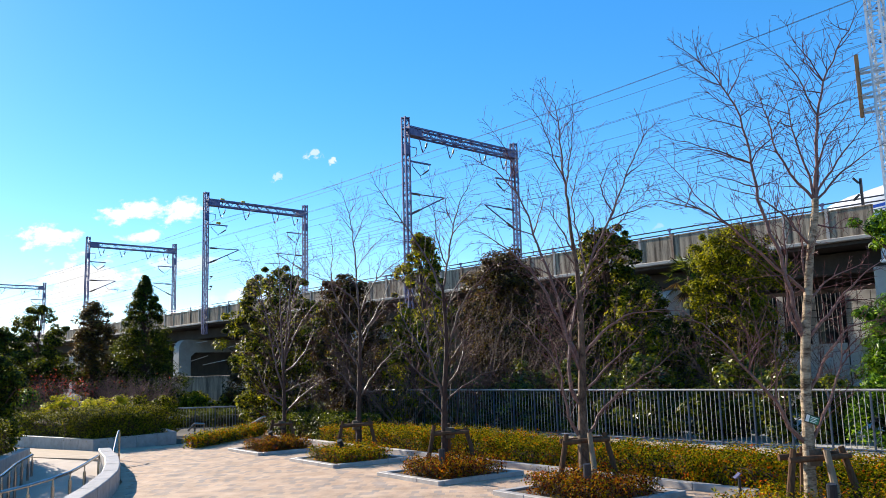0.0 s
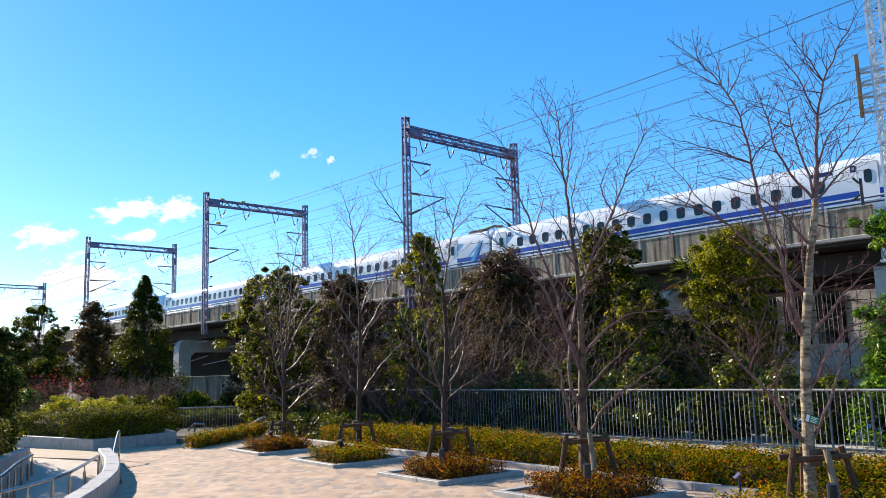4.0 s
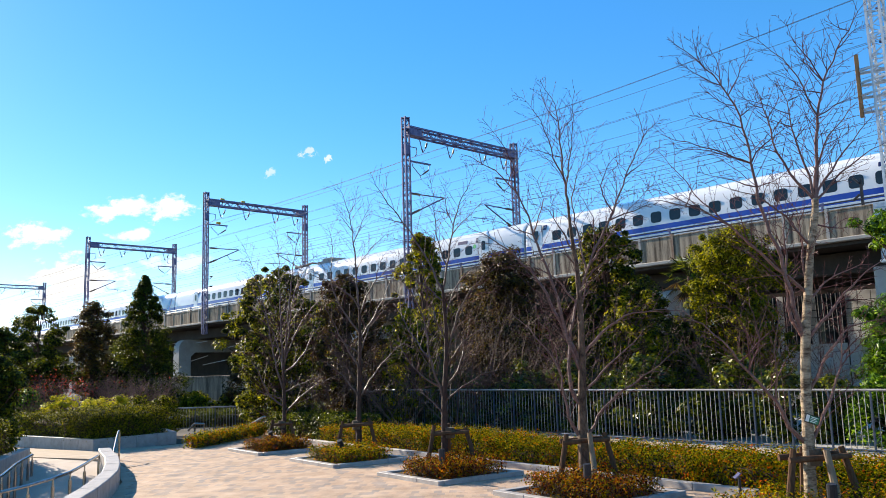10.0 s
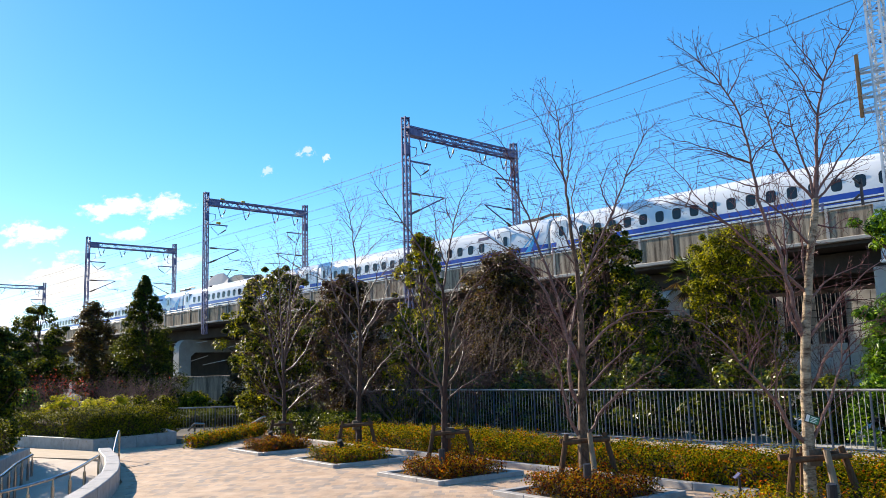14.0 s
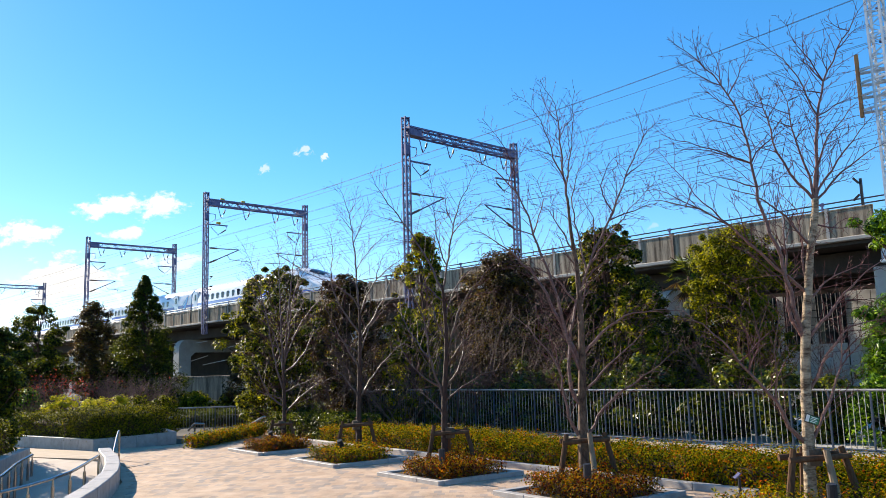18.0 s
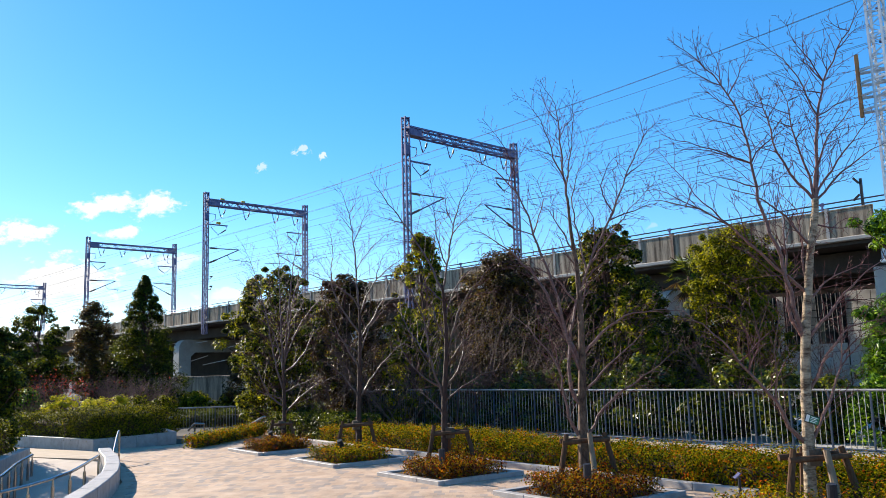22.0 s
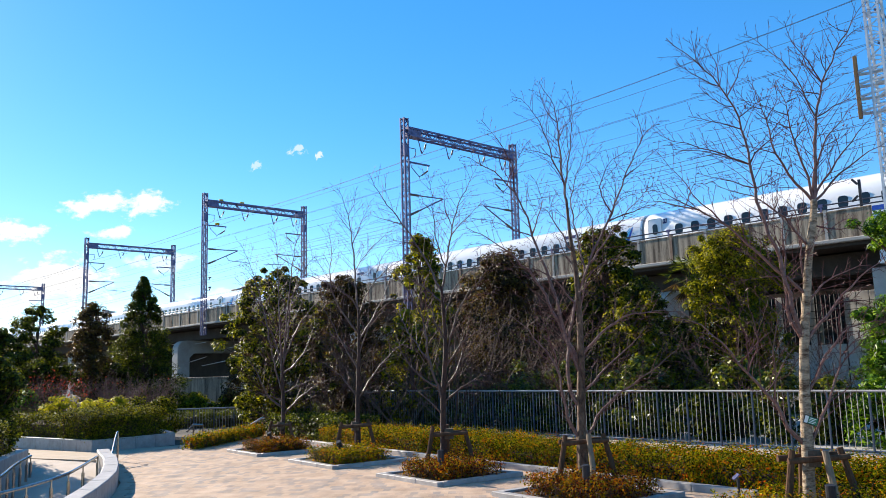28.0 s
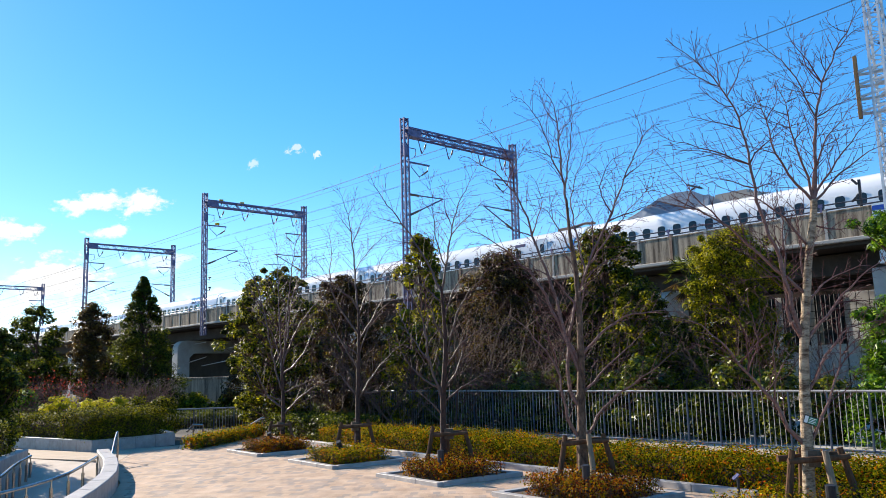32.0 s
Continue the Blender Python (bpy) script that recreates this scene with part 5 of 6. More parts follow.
evergreen("evergreen_oak", "tall dark green evergreen tree before the viaduct", 4.9, 24.6, 5.65, 1.8, L_MIXED, "oval", 270, 75, 0.13, 0.04, 7, clump=0.34)
evergreen("evergreen_oak", "dark green evergreen tree in the shade of the viaduct", 6.6, 27.4, 4.3, 1.9, L_DARK, "oval", 190, 90, 0.12, 0.04, 17, clump=0.45)
evergreen("juniper_tree", "tall oval olive-green conifer before the viaduct", 7.7, 21.6, 5.05, 1.75, L_OLIVE, "oval", 480, 120, 0.085, 0.03, 8, clump=0.36, slim=0.4)
evergreen("oleander_tree", "tall bare-stemmed tree with a tuft of glossy green leaves", 9.4, 16.6, 4.6, 0.85, L_BRIGHT, "oval", 40, 80, 0.16, 0.86, 9, clump=0.30, slim=0.24)
for k, (x, y, z, r) in enumerate(((8.95, 16.2, 2.75, 0.8), (8.75, 16.0, 2.25, 0.95), (8.6, 15.8, 1.8, 0.95), (8.0, 15.2, 1.2, 0.9))):
    evergreen("oleander_tree", "bright green glossy-leaved bush in flat tiers behind the fence", x, y, z, r, L_BRIGHT, "oval", 40, 75, 0.15, (0.82, 0.76, 0.66, 0.05)[k], 10 + k, clump=0.26, slim=0.24)
for i in range(26):
    if i in (0, 1, 2):
        continue
    u = i / 25
    evergreen("laurel_shrub", "glossy dark evergreen shrub behind the bar fence", 8.0 - 12.0 * u + 0.3 * math.sin(5 * i), 15.6 + 12.4 * u + 0.4 * math.cos(3 * i), 1.35 + 0.4 * math.sin(2.1 * i), 0.85, (L_GLOSS, L_GLOSS, L_DARK)[i % 3], "oval", 44, 60, 0.11, 0.05, 100 + i, trunk=0.03, clump=0.32)
for i, (x, y, h, r) in enumerate(((7.35, 16.0, 1.2, 0.6), (7.9, 17.0, 1.15, 0.6), (8.35, 15.6, 0.8, 0.5))):
    evergreen("laurel_shrub", "low glossy dark evergreen shrub behind the bar fence", x, y, h, r, L_GLOSS, "oval", 40, 60, 0.10, 0.05, 140 + i, trunk=0.03, clump=0.28)
for i in range(2, 10):
    evergreen("understorey_shrub", "dark shaded evergreen thicket under the viaduct", 11.6 - 2.1 * i + 0.5 * math.sin(4 * i), 24.6 + 1.05 * i + 0.8 * math.cos(3 * i), 3.1 + 0.5 * math.sin(1.7 * i), 1.5, (L_DARK, L_BROWN)[i % 2], "oval", 110, 70, 0.13, 0.03, 140 + i, trunk=0.05, clump=0.45)
evergreen("conifer_tree", "dark pointed conifer beyond the raised planting", -14.0, 38.0, 6.35, 2.5, L_DARK, "cone", 420, 90, 0.12, 0.04, 12, clump=0.40, slim=0.3)
evergreen("conifer_tree", "dark green conifer beyond the raised planting", -15.2, 39.4, 3.2, 1.6, L_DARK, "oval", 160, 90, 0.13, 0.04, 13, clump=0.50)
evergreen("olive_tree", "slender evergreen tree with silvery dark leaves", -15.5, 36.0, 4.85, 1.2, L_BROWN, "oval", 150, 90, 0.11, 0.10, 14, clump=0.38)
evergreen("evergreen_tree", "loose evergreen tree with several stems", -17.1, 34.4, 4.7, 1.35, L_DARK, "oval", 110, 80, 0.13, 0.3, 15, clump=0.38)
evergreen("evergreen_tree", "dark evergreen thicket behind the raised planting", -17.6, 35.6, 2.6, 1.9, L_DARK, "oval", 150, 80, 0.14, 0.04, 21, clump=0.5)
evergreen("evergreen_tree", "dark evergreen thicket beside a conifer", -15.2, 37.0, 2.5, 1.6, L_DARK, "oval", 130, 80, 0.14, 0.04, 22, clump=0.5)
evergreen("evergreen_tree", "dense evergreen tree at the square's edge", -16.2, 30.0, 3.5, 1.35, L_DARK, "oval", 170, 100, 0.10, 0.1, 16, clump=0.28)
evergreen("evergreen_tree", "dark shaded evergreen beside the ramp wall", -9.35, 17.3, 2.1, 0.55, L_DARK, "column", 80, 90, 0.09, 0.05, 26, clump=0.28)
evergreen("azalea_shrub", "low dark shrub with orange leaves by the ramp", -9.75, 17.4, 0.62, 0.55, L_HEDGE, "oval", 46, 70, 0.06, 0.05, 20, trunk=0.02, clump=0.2)

for i in range(6):
    evergreen("box_shrub", "dark low shrub before the retaining wall", -18.5 + 2.3 * i, 44.0 - 2.0 * i, 0.75, 1.0, (L_DARK, L_OLIVE)[i % 2], "oval", 60, 60, 0.16, 0.04, 160 + i, trunk=0.03, clump=0.42)

evergreen("evergreen_oak", "low leafy evergreen bush with bright green clumps", 5.2, 22.9, 3.5, 1.5, L_OLIVE, "oval", 120, 60, 0.12, 0.12, 31, clump=0.30)
evergreen("camphor_tree", "low leafy evergreen bush with bright olive clumps", -1.0, 24.3, 3.3, 1.25, L_OLIVE, "oval", 90, 56, 0.13, 0.10, 32, clump=0.28)

# palm behind the trees
pm = thing("fan_palm", "small green fan palm before the viaduct", "palm", pose(8.15, 27.0, 0))
g = Geo()
g.tube([(0, 0, 0), (0.05, 0, 2.4), (0.02, 0, 4.4)], [0.12, 0.10, 0.09], 9)
part("trunk", g, BARK_D, pm)
rng = np.random.default_rng(77)
for k in range(22):
    a, e = 2.4 * k, radians(75 - 6.5 * k)
    g = Geo()
    o = Vector((math.cos(a) * math.cos(e), math.sin(a) * math.cos(e), math.sin(e)))
    hub = Vector((0, 0, 4.4)) + o * 0.55
    g.tube([(0, 0, 4.35), hub], 0.01, 4)
    sd = o.cross(Vector((0, 0, 1))).normalized()
    up = sd.cross(o)
    for j in range(-7, 8):
        b = radians(11 * j)
        tip = hub + (o * math.cos(b) + sd * math.sin(b)) * 0.5 - Vector((0, 0, 0.10 + 0.05 * abs(j) / 3))
        mid = hub.lerp(tip, 0.5) + up * 0.01
        ww = (sd * math.cos(b) - o * math.sin(b)) * 0.022
        k0 = len(g.v)
        g.v += [tuple(hub), tuple(mid + ww), tuple(tip), tuple(mid - ww)]
        g.f.append((k0, k0 + 1, k0 + 2, k0 + 3))
        g.m.append(0)
    part("frond", g, L_DARK if k < 14 else L_BROWN, pm)

# dry tangles of bare twigs among the evergreens
for x, y, h, r, seed in ((-3.0, 23.6, 3.8, 1.2, 1), (-1.9, 23.2, 3.4, 1.2, 6), (1.0, 22.6, 3.6, 1.5, 2), (2.3, 22.2, 3.4, 1.5, 7), (5.9, 21.9, 3.4, 1.3, 4), (9.2, 18.4, 3.0, 1.2, 5), (3.7, 22.8, 3.0, 1.2, 8), (0.2, 22.0, 4.2, 1.8, 9), (1.7, 21.4, 4.4, 1.8, 12), (-1.2, 22.4, 4.2, 1.6, 13), (-3.9, 23.4, 3.6, 1.4, 14), (3.2, 21.0, 4.0, 1.7, 15), (6.9, 19.4, 4.2, 1.5, 16), (4.6, 21.2, 3.6, 1.5, 18)):
    rng = np.random.default_rng(seed)
    tt = thing("bare_shrub", "tangle of bare grey-brown twigs among evergreens", "shrub", pose(x, y, 0))
    for k in range(13):
        g = Geo()
        a = rng.uniform(0, 6.28)
        grow(g, rng, (0.15 * math.cos(a), 0.15 * math.sin(a), 0), (math.cos(a) * r / h * rng.uniform(0.8, 3.2), math.sin(a) * r / h, 1), h * rng.uniform(0.5, 1.0), 0.013, 1, slot=0, last=3)
        part("stem", g, [DRY, DRY], tt)


# ---- raised planting, curved low wall and handrails ----
rp = thing("raised_planter", "raised bed with a low pale granite wall", "planter", kind="structure")
edge = [(-14.2, 23.6), (-11.2, 21.4), (-8.1, 19.0), (-6.78, 20.78), (-8.7, 24.6)]
for (ax, ay), (bx, by) in zip(edge, edge[1:]):
    a, b = Vector((ax, ay, 0)), Vector((bx, by, 0))
    d = (b - a).normalized()
    nn = Vector((-d.y, d.x, 0))
    k = max(2, round((b - a).length / 0.62))
    for i in range(k):
        p, q = a.lerp(b, i / k), a.lerp(b, (i + 1) / k)
        m = Matrix(((d.x, nn.x, 0, p.x), (d.y, nn.y, 0, p.y), (0, 0, 1, 0), (0, 0, 0, 1)))
        g = Geo()
        g.box(0.003, (q - p).length - 0.003, 0, 0.14, -0.05, 0.245, bevel=0.006)
        part("wall_stone", g, GRANITE, rp, m=m)
g = Geo()
g.prism([(-8.1, 19.2), (-6.95, 20.85), (-8.85, 24.6), (-9.6, 28), (-16, 30), (-14.2, 23.7), (-11.2, 21.55)], -0.05, 0.2)
part("soil", g, SOIL, rp, "dark bare soil")


def line_fn(a, b, depth, z0, z1, rough=0.08):
    a, b = Vector((*a, 0)), Vector((*b, 0))
    d = (b - a).normalized()
    f = block_fn(0, (b - a).length, 0.1, depth, z0, z1, rough)
    return f, Matrix(((d.x, -d.y, 0, a.x), (d.y, d.x, 0, a.y), (0, 0, 1, 0), (0, 0, 0, 1)))


for a, b, dep, z1, n, sd in (((-11.25, 21.5), (-8.1, 19.1), 1.5, 0.74, 19000, 31), ((-8.15, 19.1), (-6.9, 20.7), 1.5, 0.88, 13000, 32), ((-14.2, 23.7), (-11.2, 21.45), 1.5, 0.74, 9000, 33)):
    fn, m = line_fn(a, b, dep, 0.2, z1)
    L = (Vector(a) - Vector(b)).length
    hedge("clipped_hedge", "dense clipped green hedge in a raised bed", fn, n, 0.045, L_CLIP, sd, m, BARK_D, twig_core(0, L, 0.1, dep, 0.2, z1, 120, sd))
for x, y, r, h, lf, sd, lb in ((-10.5, 22.5, 0.85, 1.15, L_GOLD, 1, "golden yellow leafy shrub in a raised bed"), (-9.3, 21.8, 0.85, 1.12, L_GOLD, 2, "golden yellow leafy shrub in a raised bed"), (-12.2, 24.0, 0.6, 1.35, L_BRIGHT, 3, "fresh green leafy shrub in a raised bed"), (-8.1, 22.0, 0.7, 1.12, L_CLIP, 4, "dense green shrub with pale glints"), (-9.0, 22.6, 0.8, 1.08, L_GOLD, 5, "yellow-green leafy shrub in a raised bed"), (-7.7, 22.6, 0.6, 1.05, L_CLIP, 6, "dense green shrub in a raised bed")):
    evergreen("garden_shrub", lb, x, y, h, r, lf, "oval", 46, 70, 0.07, 0.1, 200 + sd, trunk=0.02, clump=0.26)
for x, y, h, r, sd, red in ((-10.9, 23.6, 1.75, 0.8, 1, 260), (-9.6, 24.2, 1.7, 0.9, 2, 12), (-9.2, 23.4, 1.75, 0.8, 3, 10), (-8.7, 24.2, 1.7, 0.7, 4, 8), (-12.2, 24.0, 1.6, 0.7, 5, 90)):
    rng = np.random.default_rng(300 + sd)
    sh = thing("red_twig_shrub", "leafless reddish shrub with a few red leaves", "shrub", pose(x, y, 0.15))
    for k in range(40):
        g = Geo()
        a = rng.uniform(0, 6.28)
        grow(g, rng, (0.1 * math.cos(a), 0.1 * math.sin(a), 0), (math.cos(a) * r / h * 0.8, math.sin(a) * r / h * 0.8, 1), h * rng.uniform(0.6, 0.95), 0.012, 1)
        part("stem", g, [RED_TWIG, RED_TWIG], sh)
    pts = rng.normal(size=(red, 3)) * np.array([r * 0.55, r * 0.5, 0.22]) + np.array([0, 0, h * 0.72])
    part("red_leaves", leaf_mesh(pts, rng.normal(size=(red, 3)), 0.055, [L_RED]), None, sh)

# curved ramp wall
RAMP = [(-6.72, 16.3), (-6.35, 15.5), (-5.85, 14.5), (-5.35, 13.3), (-4.98, 12.3), (-4.70, 11.3), (-4.48, 10.4), (-4.30, 9.5), (-4.15, 8.5)]
cw = thing("curved_wall", "low curved granite wall beside a ramp", "wall", kind="structure")
for (ax, ay), (bx, by) in zip(RAMP, RAMP[1:]):
    a, b = Vector((ax, ay, 0)), Vector((bx, by, 0))
    d = (b - a).normalized()
    m = Matrix(((d.x, -d.y, 0, a.x), (d.y, d.x, 0, a.y), (0, 0, 1, 0), (0, 0, 0, 1)))
    g = Geo()
    g.box(0.003, (b - a).length - 0.003, -0.115, 0.115, -0.9, 0.27, bevel=0.012)
    part("wall_stone", g, GRANITE, cw, m=m)


def handrail(points, height, posts, label, r=0.026, mid=False):
    hr = thing("handrail", label, "handrail", kind="structure")
    g = Geo()
    g.tube([(x, y, z + height) for x, y, z in points], r, 8)
    part("rail", g, STAINLESS, hr)
    if mid:
        g = Geo()
        g.tube([(x, y, z + height * 0.55) for x, y, z in points], r * 0.7, 8)
        part("rail", g, STAINLESS, hr)
    for x, y, z in posts:
        g = Geo()
        g.tube([(x, y, z - 0.1), (x, y, z + height - 0.12)], 0.026, 10)
        g.tube([(x, y, z + height - 0.12), (x, y, z + height)], 0.012, 8)
        part("post", g, STAINLESS, hr)
    return hr


rail = [(-6.51, 15.55, -0.56), (-6.18, 14.19, -0.58), (-5.99, 13.24, -0.60), (-5.98, 12.65, -0.62), (-6.04, 12.03, -0.64), (-6.18, 11.55, -0.66), (-6.5, 10.9, -0.70)]
handrail(rail, 0.76, rail, "stainless steel handrail curving down a ramp")
hl = thing("handrail", "stainless steel handrail hairpin at the end of a low wall", "handrail", kind="structure")
g = Geo()
g.tube([(-6.2, 15.42, 0.22), (-6.45, 16.2, 0.47), (-6.53, 16.48, 0.56), (-6.545, 16.55, 0.57), (-6.545, 16.57, 0.53), (-6.54, 16.56, 0.3), (-6.54, 16.555, -0.02)], 0.02, 8)
part("rail", g, STAINLESS, hl)

# outer ramp wall with its own upright tubes
ow = thing("curved_wall", "grey granite outer wall of the ramp with upright tubes", "wall", kind="structure")
OUT = [(-8.45, 16.85), (-8.05, 15.4), (-7.6, 14.0), (-7.2, 12.8), (-7.0, 11.6)]
for i, ((ax, ay), (bx, by)) in enumerate(zip(OUT, OUT[1:])):
    a, b = Vector((ax, ay, 0)), Vector((bx, by, 0))
    d = (b - a).normalized()
    m = Matrix(((d.x, -d.y, 0, a.x), (d.y, d.x, 0, a.y), (0, 0, 1, 0), (0, 0, 0, 1)))
    g = Geo()
    g.box(0.003, (b - a).length - 0.003, -0.2, 0.0, -0.9, 0.27, bevel=0.012)
    part("wall_stone", g, GRANITE, ow, m=m)
OUT_RAIL = [(-7.88, 15.8, -0.52), (-7.80, 15.5, -0.53), (-7.66, 15.0, -0.54), (-7.46, 14.4, -0.55), (-7.25, 13.8, -0.57), (-7.05, 13.2, -0.6), (-6.9, 12.4, -0.64)]
handrail(OUT_RAIL, 0.74, OUT_RAIL, "stainless steel handrail on the outer ramp wall")
fn, m = line_fn((-7.12, 11.8), (-8.26, 16.1), 1.5, -0.05, 0.86)
hedge("clipped_hedge", "dark clipped hedge with yellow tips behind the ramp wall", fn, 9000, 0.055, L_CLIP, 34, m, BARK_D, twig_core(0, 4.4, 0.1, 1.5, -0.05, 0.86, 120, 34))

# shaded hedge beyond the fence at the head of the steps
for i in range(3):
    bx = (1.75 * i, 1.75 * i + 1.7, 0, 1.2, -0.4, 0.42)
    hedge("dark_hedge", "dark shaded hedge beyond the bar fence", block_fn(*bx, rough=0.10), 5000, 0.06, L_DARK, 195 + i, pose(-9.6, 27.2, 0, 0, 0, 6), BARK_D, twig_core(*bx, 90, 196 + i))

# steps' handrails near the low hedge
for pts in ([(-7.50, 24.0, -0.75), (-7.31, 24.0, -0.55), (-7.03, 24.0, -0.57)], [(-5.86, 23.0, -0.79), (-5.48, 23.0, -0.575), (-5.11, 23.0, -0.365), (-5.04, 23.0, -0.365)]):
    handrail(pts, 0.8, pts[1:], "pale tubular handrail beside steps", 0.03)
fn, m = line_fn((-5.47, 18.72), (-4.72, 22.4), 0.52, 0.0, 0.27)
hedge("long_hedge", "low yellow-green hedge beside the steps", fn, 8000, 0.05, L_HEDGE, 120, m, BARK_D, twig_core(0, 3.75, 0.1, 0.52, 0.0, 0.27, 150, 121))

# ---- building under the line by the street ----
bd = thing("office_building", "pale clad building with barred dark windows beyond the viaduct", "building", RAILWAY, kind="structure")
g = Geo()
g.box(-26.9, 6, 49.03, 51.2, -0.1, 6.9)
part("wall", g, CONC_DARK, bd)
for i in range(20):
    g = Geo()
    g.box(-18.68 + 0.72 * i, -18.0 + 0.72 * i, 48.97, 49.03, -0.05, 5.35, bevel=0.012)
    part("cladding_panel", g, WALL_G, bd)
for a in (-26.8, -24.75, -22.7, -20.75):
    g = Geo()
    g.box(a, a + 0.38, 48.97, 49.03, -0.05, 5.35, bevel=0.012)
    part("cladding_panel", g, WALL_G, bd)
    g = Geo()
    g.box(a + 0.42, a + 1.98, 48.975, 49.03, -0.05, 2.4, bevel=0.012)
    part("cladding_panel", g, WALL_G, bd)
    g = Geo()
    g.box(a + 0.42, a + 1.98, 48.98, 49.03, 2.46, 5.3, bevel=0.01)
    w = part("window", g, GLASS_D, bd)
    for q in range(6):
        g = Geo()
        g.box(a + 0.52 + 0.26 * q, a + 0.55 + 0.26 * q, 48.92, 48.95, 2.42, 5.3)
        part("window_bar", g, GALV_PALE, w)
for k in range(5):
    g = Geo()
    z = 3.0 + 0.42 * k
    g.tube([(-24, 47.4, z + 0.1), (-18, 47.4, z), (-12.9, 47.4, z + 0.08)], 0.018, 5)
    solid("service_cable", g, BLACK, "black service cable slung beneath the bridge", "cable", RAILWAY)
rl = thing("white_railing", "low white upright-bar railing before a building", "railing", RAILWAY, kind="structure")
for k in range(22):
    g = Geo()
    g.box(-22.2 + 0.2 * k, -22.15 + 0.2 * k, 48.2, 48.24, -0.05, 1.05)
    part("bar", g, SIGN_W, rl)
g = Geo()
g.box(-22.25, -17.8, 48.18, 48.26, 1.05, 1.12)
part("rail", g, SIGN_W, rl)


# ---- sky: drifting clouds far off ----
def cloud_mat(name, seed, thick=1.0, grain=0.016, fill=0.0):
    m = bpy.data.materials.new(name)
    m.use_nodes = True
    t = m.node_tree
    t.nodes.clear()
    co = t.nodes.new("ShaderNodeTexCoord")
    mp = t.nodes.new("ShaderNodeMapping")
    mp.inputs["Location"].default_value = (seed * 13.7, seed * 5.1, seed * 3.3)
    mp.inputs["Scale"].default_value = (1.0, 1.0, 1.9)
    t.links.new(co.outputs["Object"], mp.inputs[0])
    nz = t.nodes.new("ShaderNodeTexNoise")
    nz.inputs["Scale"].default_value, nz.inputs["Detail"].default_value, nz.inputs["Roughness"].default_value = grain, 9, 0.62
    t.links.new(mp.outputs[0], nz.inputs["Vector"])
    gen = t.nodes.new("ShaderNodeMapping")
    gen.inputs["Location"].default_value, gen.inputs["Scale"].default_value = (-1, 0, -1), (2, 0, 2)
    t.links.new(co.outputs["Generated"], gen.inputs[0])
    ln = t.nodes.new("ShaderNodeVectorMath")
    ln.operation = "LENGTH"
    t.links.new(gen.outputs[0], ln.inputs[0])
    fall = t.nodes.new("ShaderNodeMapRange")
    fall.inputs[1].default_value, fall.inputs[2].default_value, fall.inputs[3].default_value, fall.inputs[4].default_value = 0.0, 1.0, 0.60 + fill, -0.75
    t.links.new(ln.outputs["Value"], fall.inputs[0])
    ad = t.nodes.new("ShaderNodeMath")
    wide = t.nodes.new("ShaderNodeMath")
    wide.operation = "MULTIPLY_ADD"
    wide.inputs[1].default_value, wide.inputs[2].default_value = 2.4, -0.70
    t.links.new(nz.outputs[0], wide.inputs[0])
    t.links.new(wide.outputs[0], ad.inputs[0])
    t.links.new(fall.outputs[0], ad.inputs[1])
    rp = t.nodes.new("ShaderNodeMapRange")
    rp.inputs[1].default_value, rp.inputs[2].default_value, rp.inputs[3].default_value, rp.inputs[4].default_value = 0.42, 0.85, 0.0, thick
    rp.interpolation_type = "SMOOTHSTEP"
    t.links.new(ad.outputs[0], rp.inputs[0])
    em = t.nodes.new("ShaderNodeEmission")
    em.inputs[0].default_value, em.inputs[1].default_value = (1.0, 0.99, 0.98, 1), 0.50
    tp = t.nodes.new("ShaderNodeBsdfTransparent")
    mx = t.nodes.new("ShaderNodeMixShader")
    t.links.new(rp.outputs[0], mx.inputs[0])
    t.links.new(tp.outputs[0], mx.inputs[1])
    t.links.new(em.outputs[0], mx.inputs[2])
    ot = t.nodes.new("ShaderNodeOutputMaterial")
    t.links.new(mx.outputs[0], ot.inputs[0])
    return m


def cloud(az, el, wide, high, seed, thick=1.0, grain=0.016, fill=0.0):
    """A thin sheet of cloud some two kilometres off, square to the view."""
    r = 2000.0
    a, e = radians(az), radians(el)
    w, h = r * radians(wide) / 2, r * radians(high) / 2
    g = Geo()
    n = 8
    vs = [(-w + 2 * w * i / n, 25 * math.sin(i), z) for z in (-h, h) for i in range(n + 1)]
    g.add(vs, [(i, i + 1, n + 2 + i, n + 1 + i) for i in range(n)])
    c = solid("cloud", g, cloud_mat("cloud_vapour", seed, thick, grain, fill), "thin white fair-weather cloud low in the sky", "cloud",
              pose(r * math.sin(a) * math.cos(e), r * math.cos(a) * math.cos(e), 1.6 + r * math.sin(e), 0, 0, -az), group="drifting clouds")
    return c, az, el


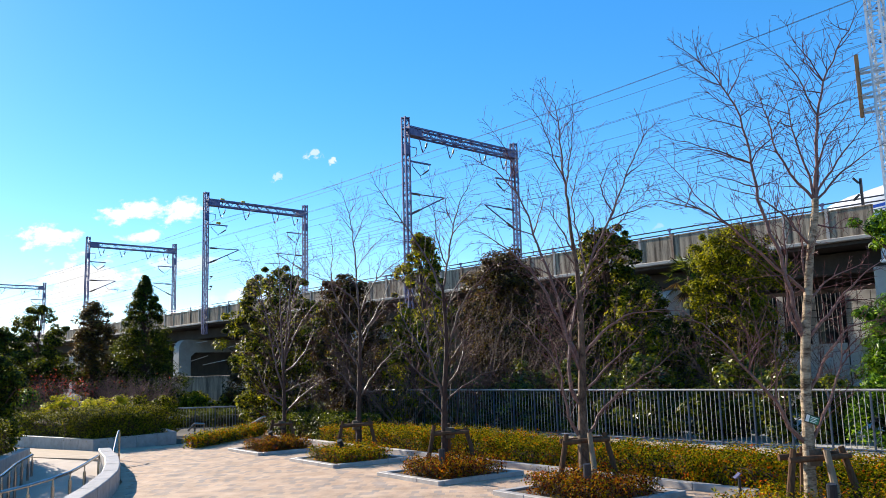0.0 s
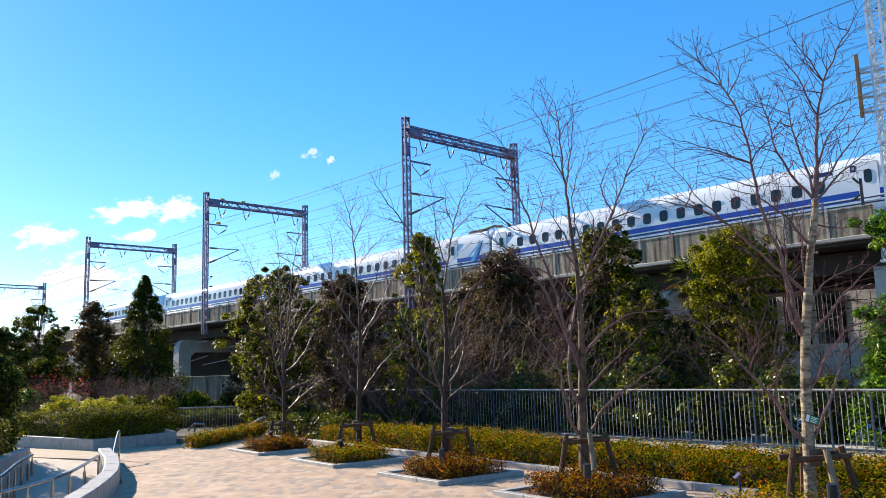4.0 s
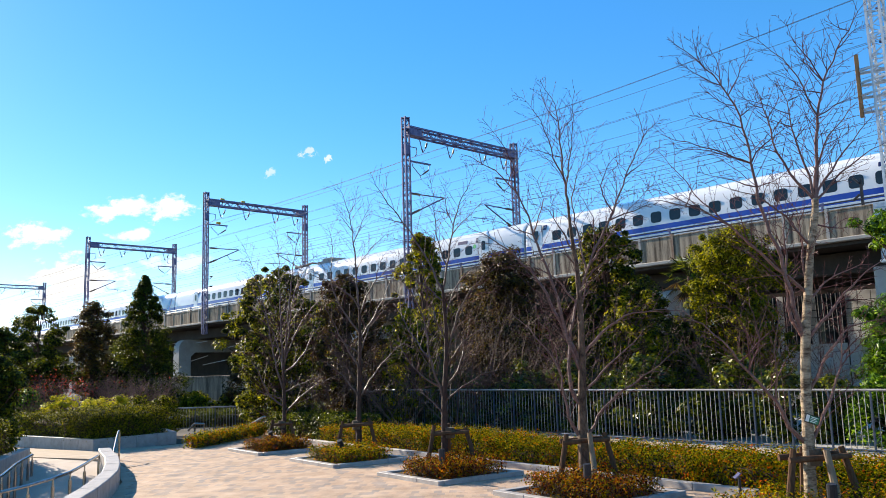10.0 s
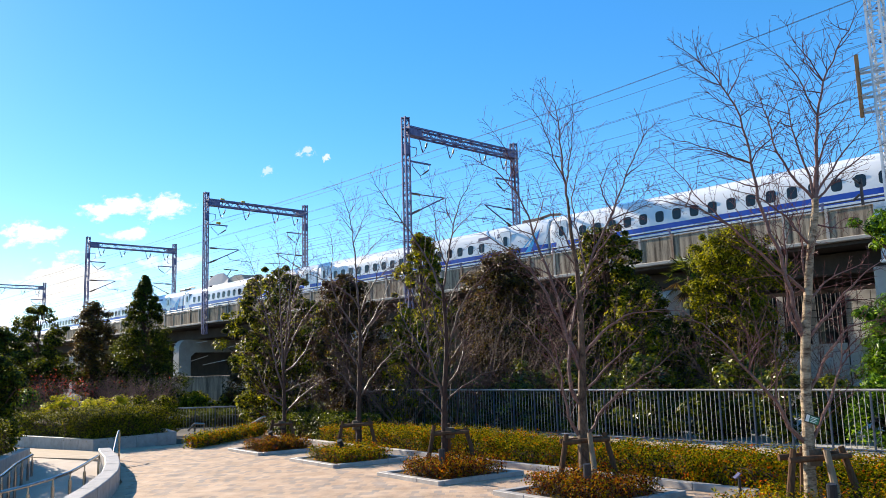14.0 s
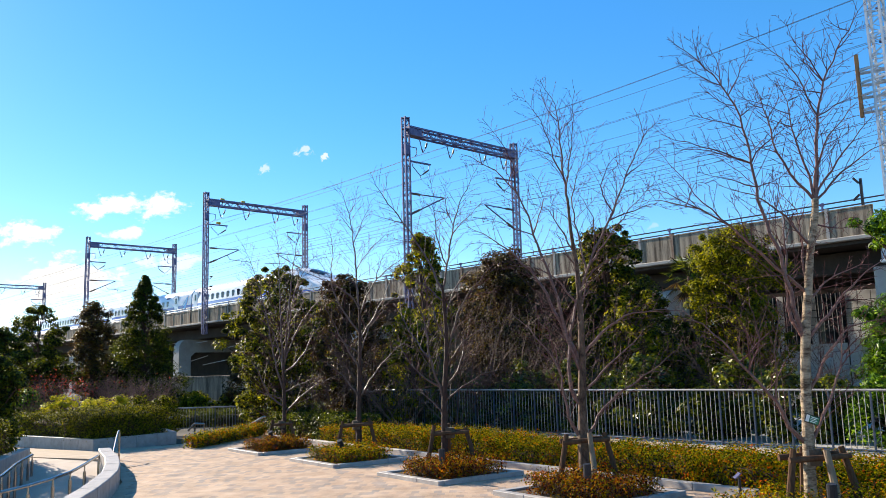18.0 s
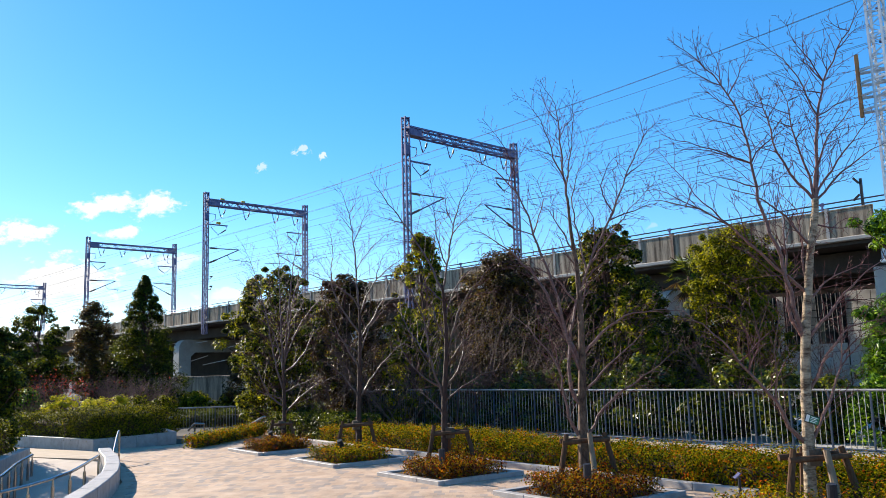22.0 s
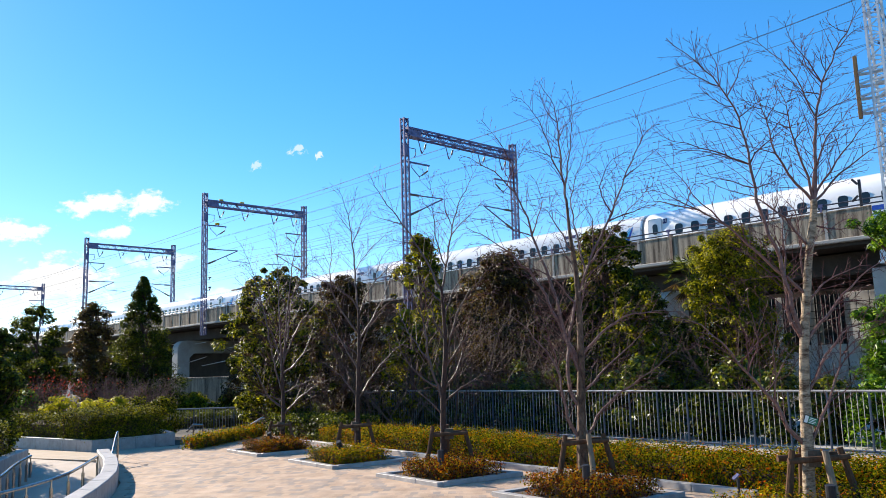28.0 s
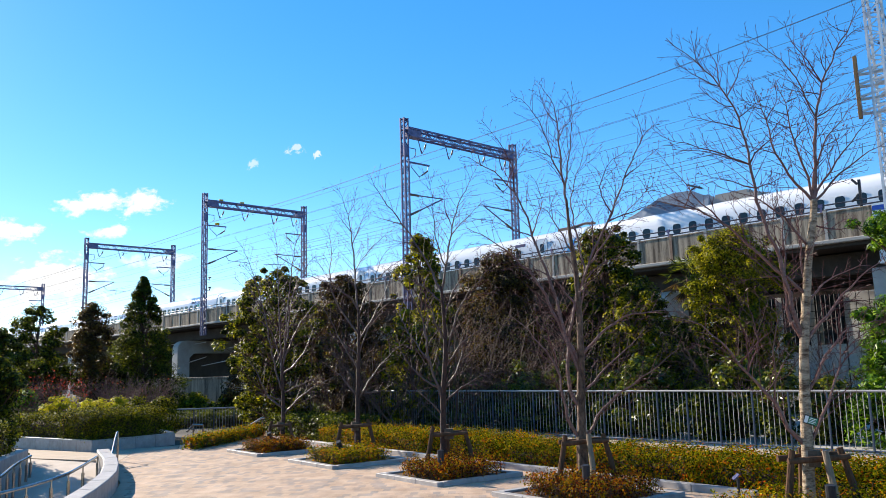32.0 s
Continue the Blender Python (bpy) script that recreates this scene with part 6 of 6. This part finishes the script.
CLOUDS = [(cloud(-20.9, 10.9, 8.2, 3.0, 1, 1.0), -2.5, 0.5), (cloud(-18.0, 11.0, 6.0, 3.4, 2, 1.0), -2.5, 0.5), (cloud(-26.4, 9.0, 7.5, 3.2, 3, 1.0), -2.2, 0.3),
          (cloud(-24.0, 6.3, 11.0, 5.6, 4, 1.0, 0.02, 0.22), -1.6, 0.1), (cloud(-17.8, 7.4, 8.0, 3.2, 5, 0.6), -1.6, 0.2), (cloud(-20.5, 9.2, 4.6, 2.0, 6, 0.9), -2.0, 0.3),
          (cloud(-9.1, 15.0, 2.6, 1.5, 7, 0.55, 0.05), -1.2, 0.4), (cloud(-11.6, 13.4, 1.9, 1.3, 8, 0.5, 0.06), -1.6, 0.9), (cloud(-7.8, 14.5, 1.4, 1.0, 9, 0.7, 0.05), -1.0, 0.5),
          (cloud(-14.0, 5.2, 9.0, 2.6, 10, 0.6), -1.4, 0.1), (cloud(15.0, 9.1, 1.8, 0.7, 11, 0.22), -0.6, 0.1)]


# ---- paved square, block by block ----
def square():
    sq = thing("pavement_square", "square paved with beige, pink and grey stone blocks", "pavement", kind="structure")
    g = Geo()
    g.prism([(-4.0, -30), (30, -30), (30, 8.0), (10.5, 9.0), (-4.6, 28.6), (-5.4, 24.0), (-6.2, 23.0), (-6.4, 20.2), (-8.1, 18.9), (-16, 24), (-20, 22), (-9.2, 18.0), (-6.55, 16.7), (-6.0, 15.0), (-5.15, 13.2), (-4.5, 11.0), (-4.0, 8.5)], -0.05, -0.006)
    part("bedding", g, JOINT, sq, "sandy bedding under the blocks")
    g = Geo()
    bw, bh = 0.1, 0.2
    c = Geo()
    c.box(0.0006, bw - 0.0006, 0.0006, bh - 0.0006, -0.04, 0.0)
    block = mesh(c, PAVER, "paving_block")
    k = 0
    ang = radians(-2)
    for j in range(-11, 65):
        for i in range(-90, 90):
            x0, y0 = i * bw + (bw / 2 if j % 2 else 0), 9.0 + j * bh
            x, y = x0 * math.cos(ang) - y0 * math.sin(ang), x0 * math.sin(ang) + y0 * math.cos(ang)
            e2 = x * E2.x + y * E2.y
            if y < 1 or e2 > 9.0 or y > 21.5:
                continue
            lim = float(np.interp(y, [8.5, 9.5, 10.4, 11.3, 12.3, 13.3, 14.5, 15.5, 16.3, 18, 21.5], [-3.9, -4.05, -4.25, -4.45, -4.75, -5.1, -5.6, -6.1, -6.5, -6.9, -6.1]))
            if x < lim or y < 7.5 or abs(x) > 8:
                continue
            z = 0.0004 * math.sin(i * 12.9 + j * 4.1)
            if 9.4 < y < 11.6 and -4 < x < 1.0 and k < 300:
                part("paving_block", block, None, sq, m=pose(x, y, z, 0, 0, -2))
                k += 1
            else:
                m = pose(x, y, z, 0, 0, -2)
                b = Geo().box(0.0006, bw - 0.0006, 0.0006, bh - 0.0006, -0.04, 0.0, turn=m)
                g.add(b.v, b.f)
    tagged(part("paving_blocks", g, PAVER_J, sq), kind="stuff")


square()
g = Geo()
g.add([(-6.6, 17.6, -0.004), (-9.6, 18.2, -0.004), (-8.8, 16.4, -0.10), (-8.0, 14.0, -0.42), (-7.6, 11.0, -0.68), (-8.0, 7.0, -0.88), (-4.0, 7.0, -0.88), (-4.6, 11.0, -0.68), (-5.4, 14.0, -0.42), (-6.4, 16.2, -0.10)],
      [(0, 1, 2, 9), (9, 2, 3, 8), (8, 3, 4, 7), (7, 4, 5, 6)])
solid("pavement_ramp", g, RAMP_M, "beige paved ramp that curves down beside the square", kind="structure")

# ---- what moves ----
def motions():
    walk(TRAIN_A, [(t, RAILWAY @ pose(11.4 - 24.505 * t, 40.11, RAIL_Z)) for t in (0, 8, 16, 24, 32)])
    walk(TRAIN_B2, [(t, RAILWAY @ pose(-353.75 + 23.9 * (t - 29), 44.31, RAIL_Z)) for t in (0, 8, 16, 24, 32)])
    for (c, az, el), da, de in CLOUDS:
        rows = []
        for t in (0, 32):
            a, e = radians(az + da * t / 32), radians(el + de * t / 32)
            rows.append((t, pose(2000 * math.sin(a) * math.cos(e), 2000 * math.cos(a) * math.cos(e), 1.6 + 2000 * math.sin(e), 0, 0, -az - da * t / 32)))
        walk(c, rows)


motions()
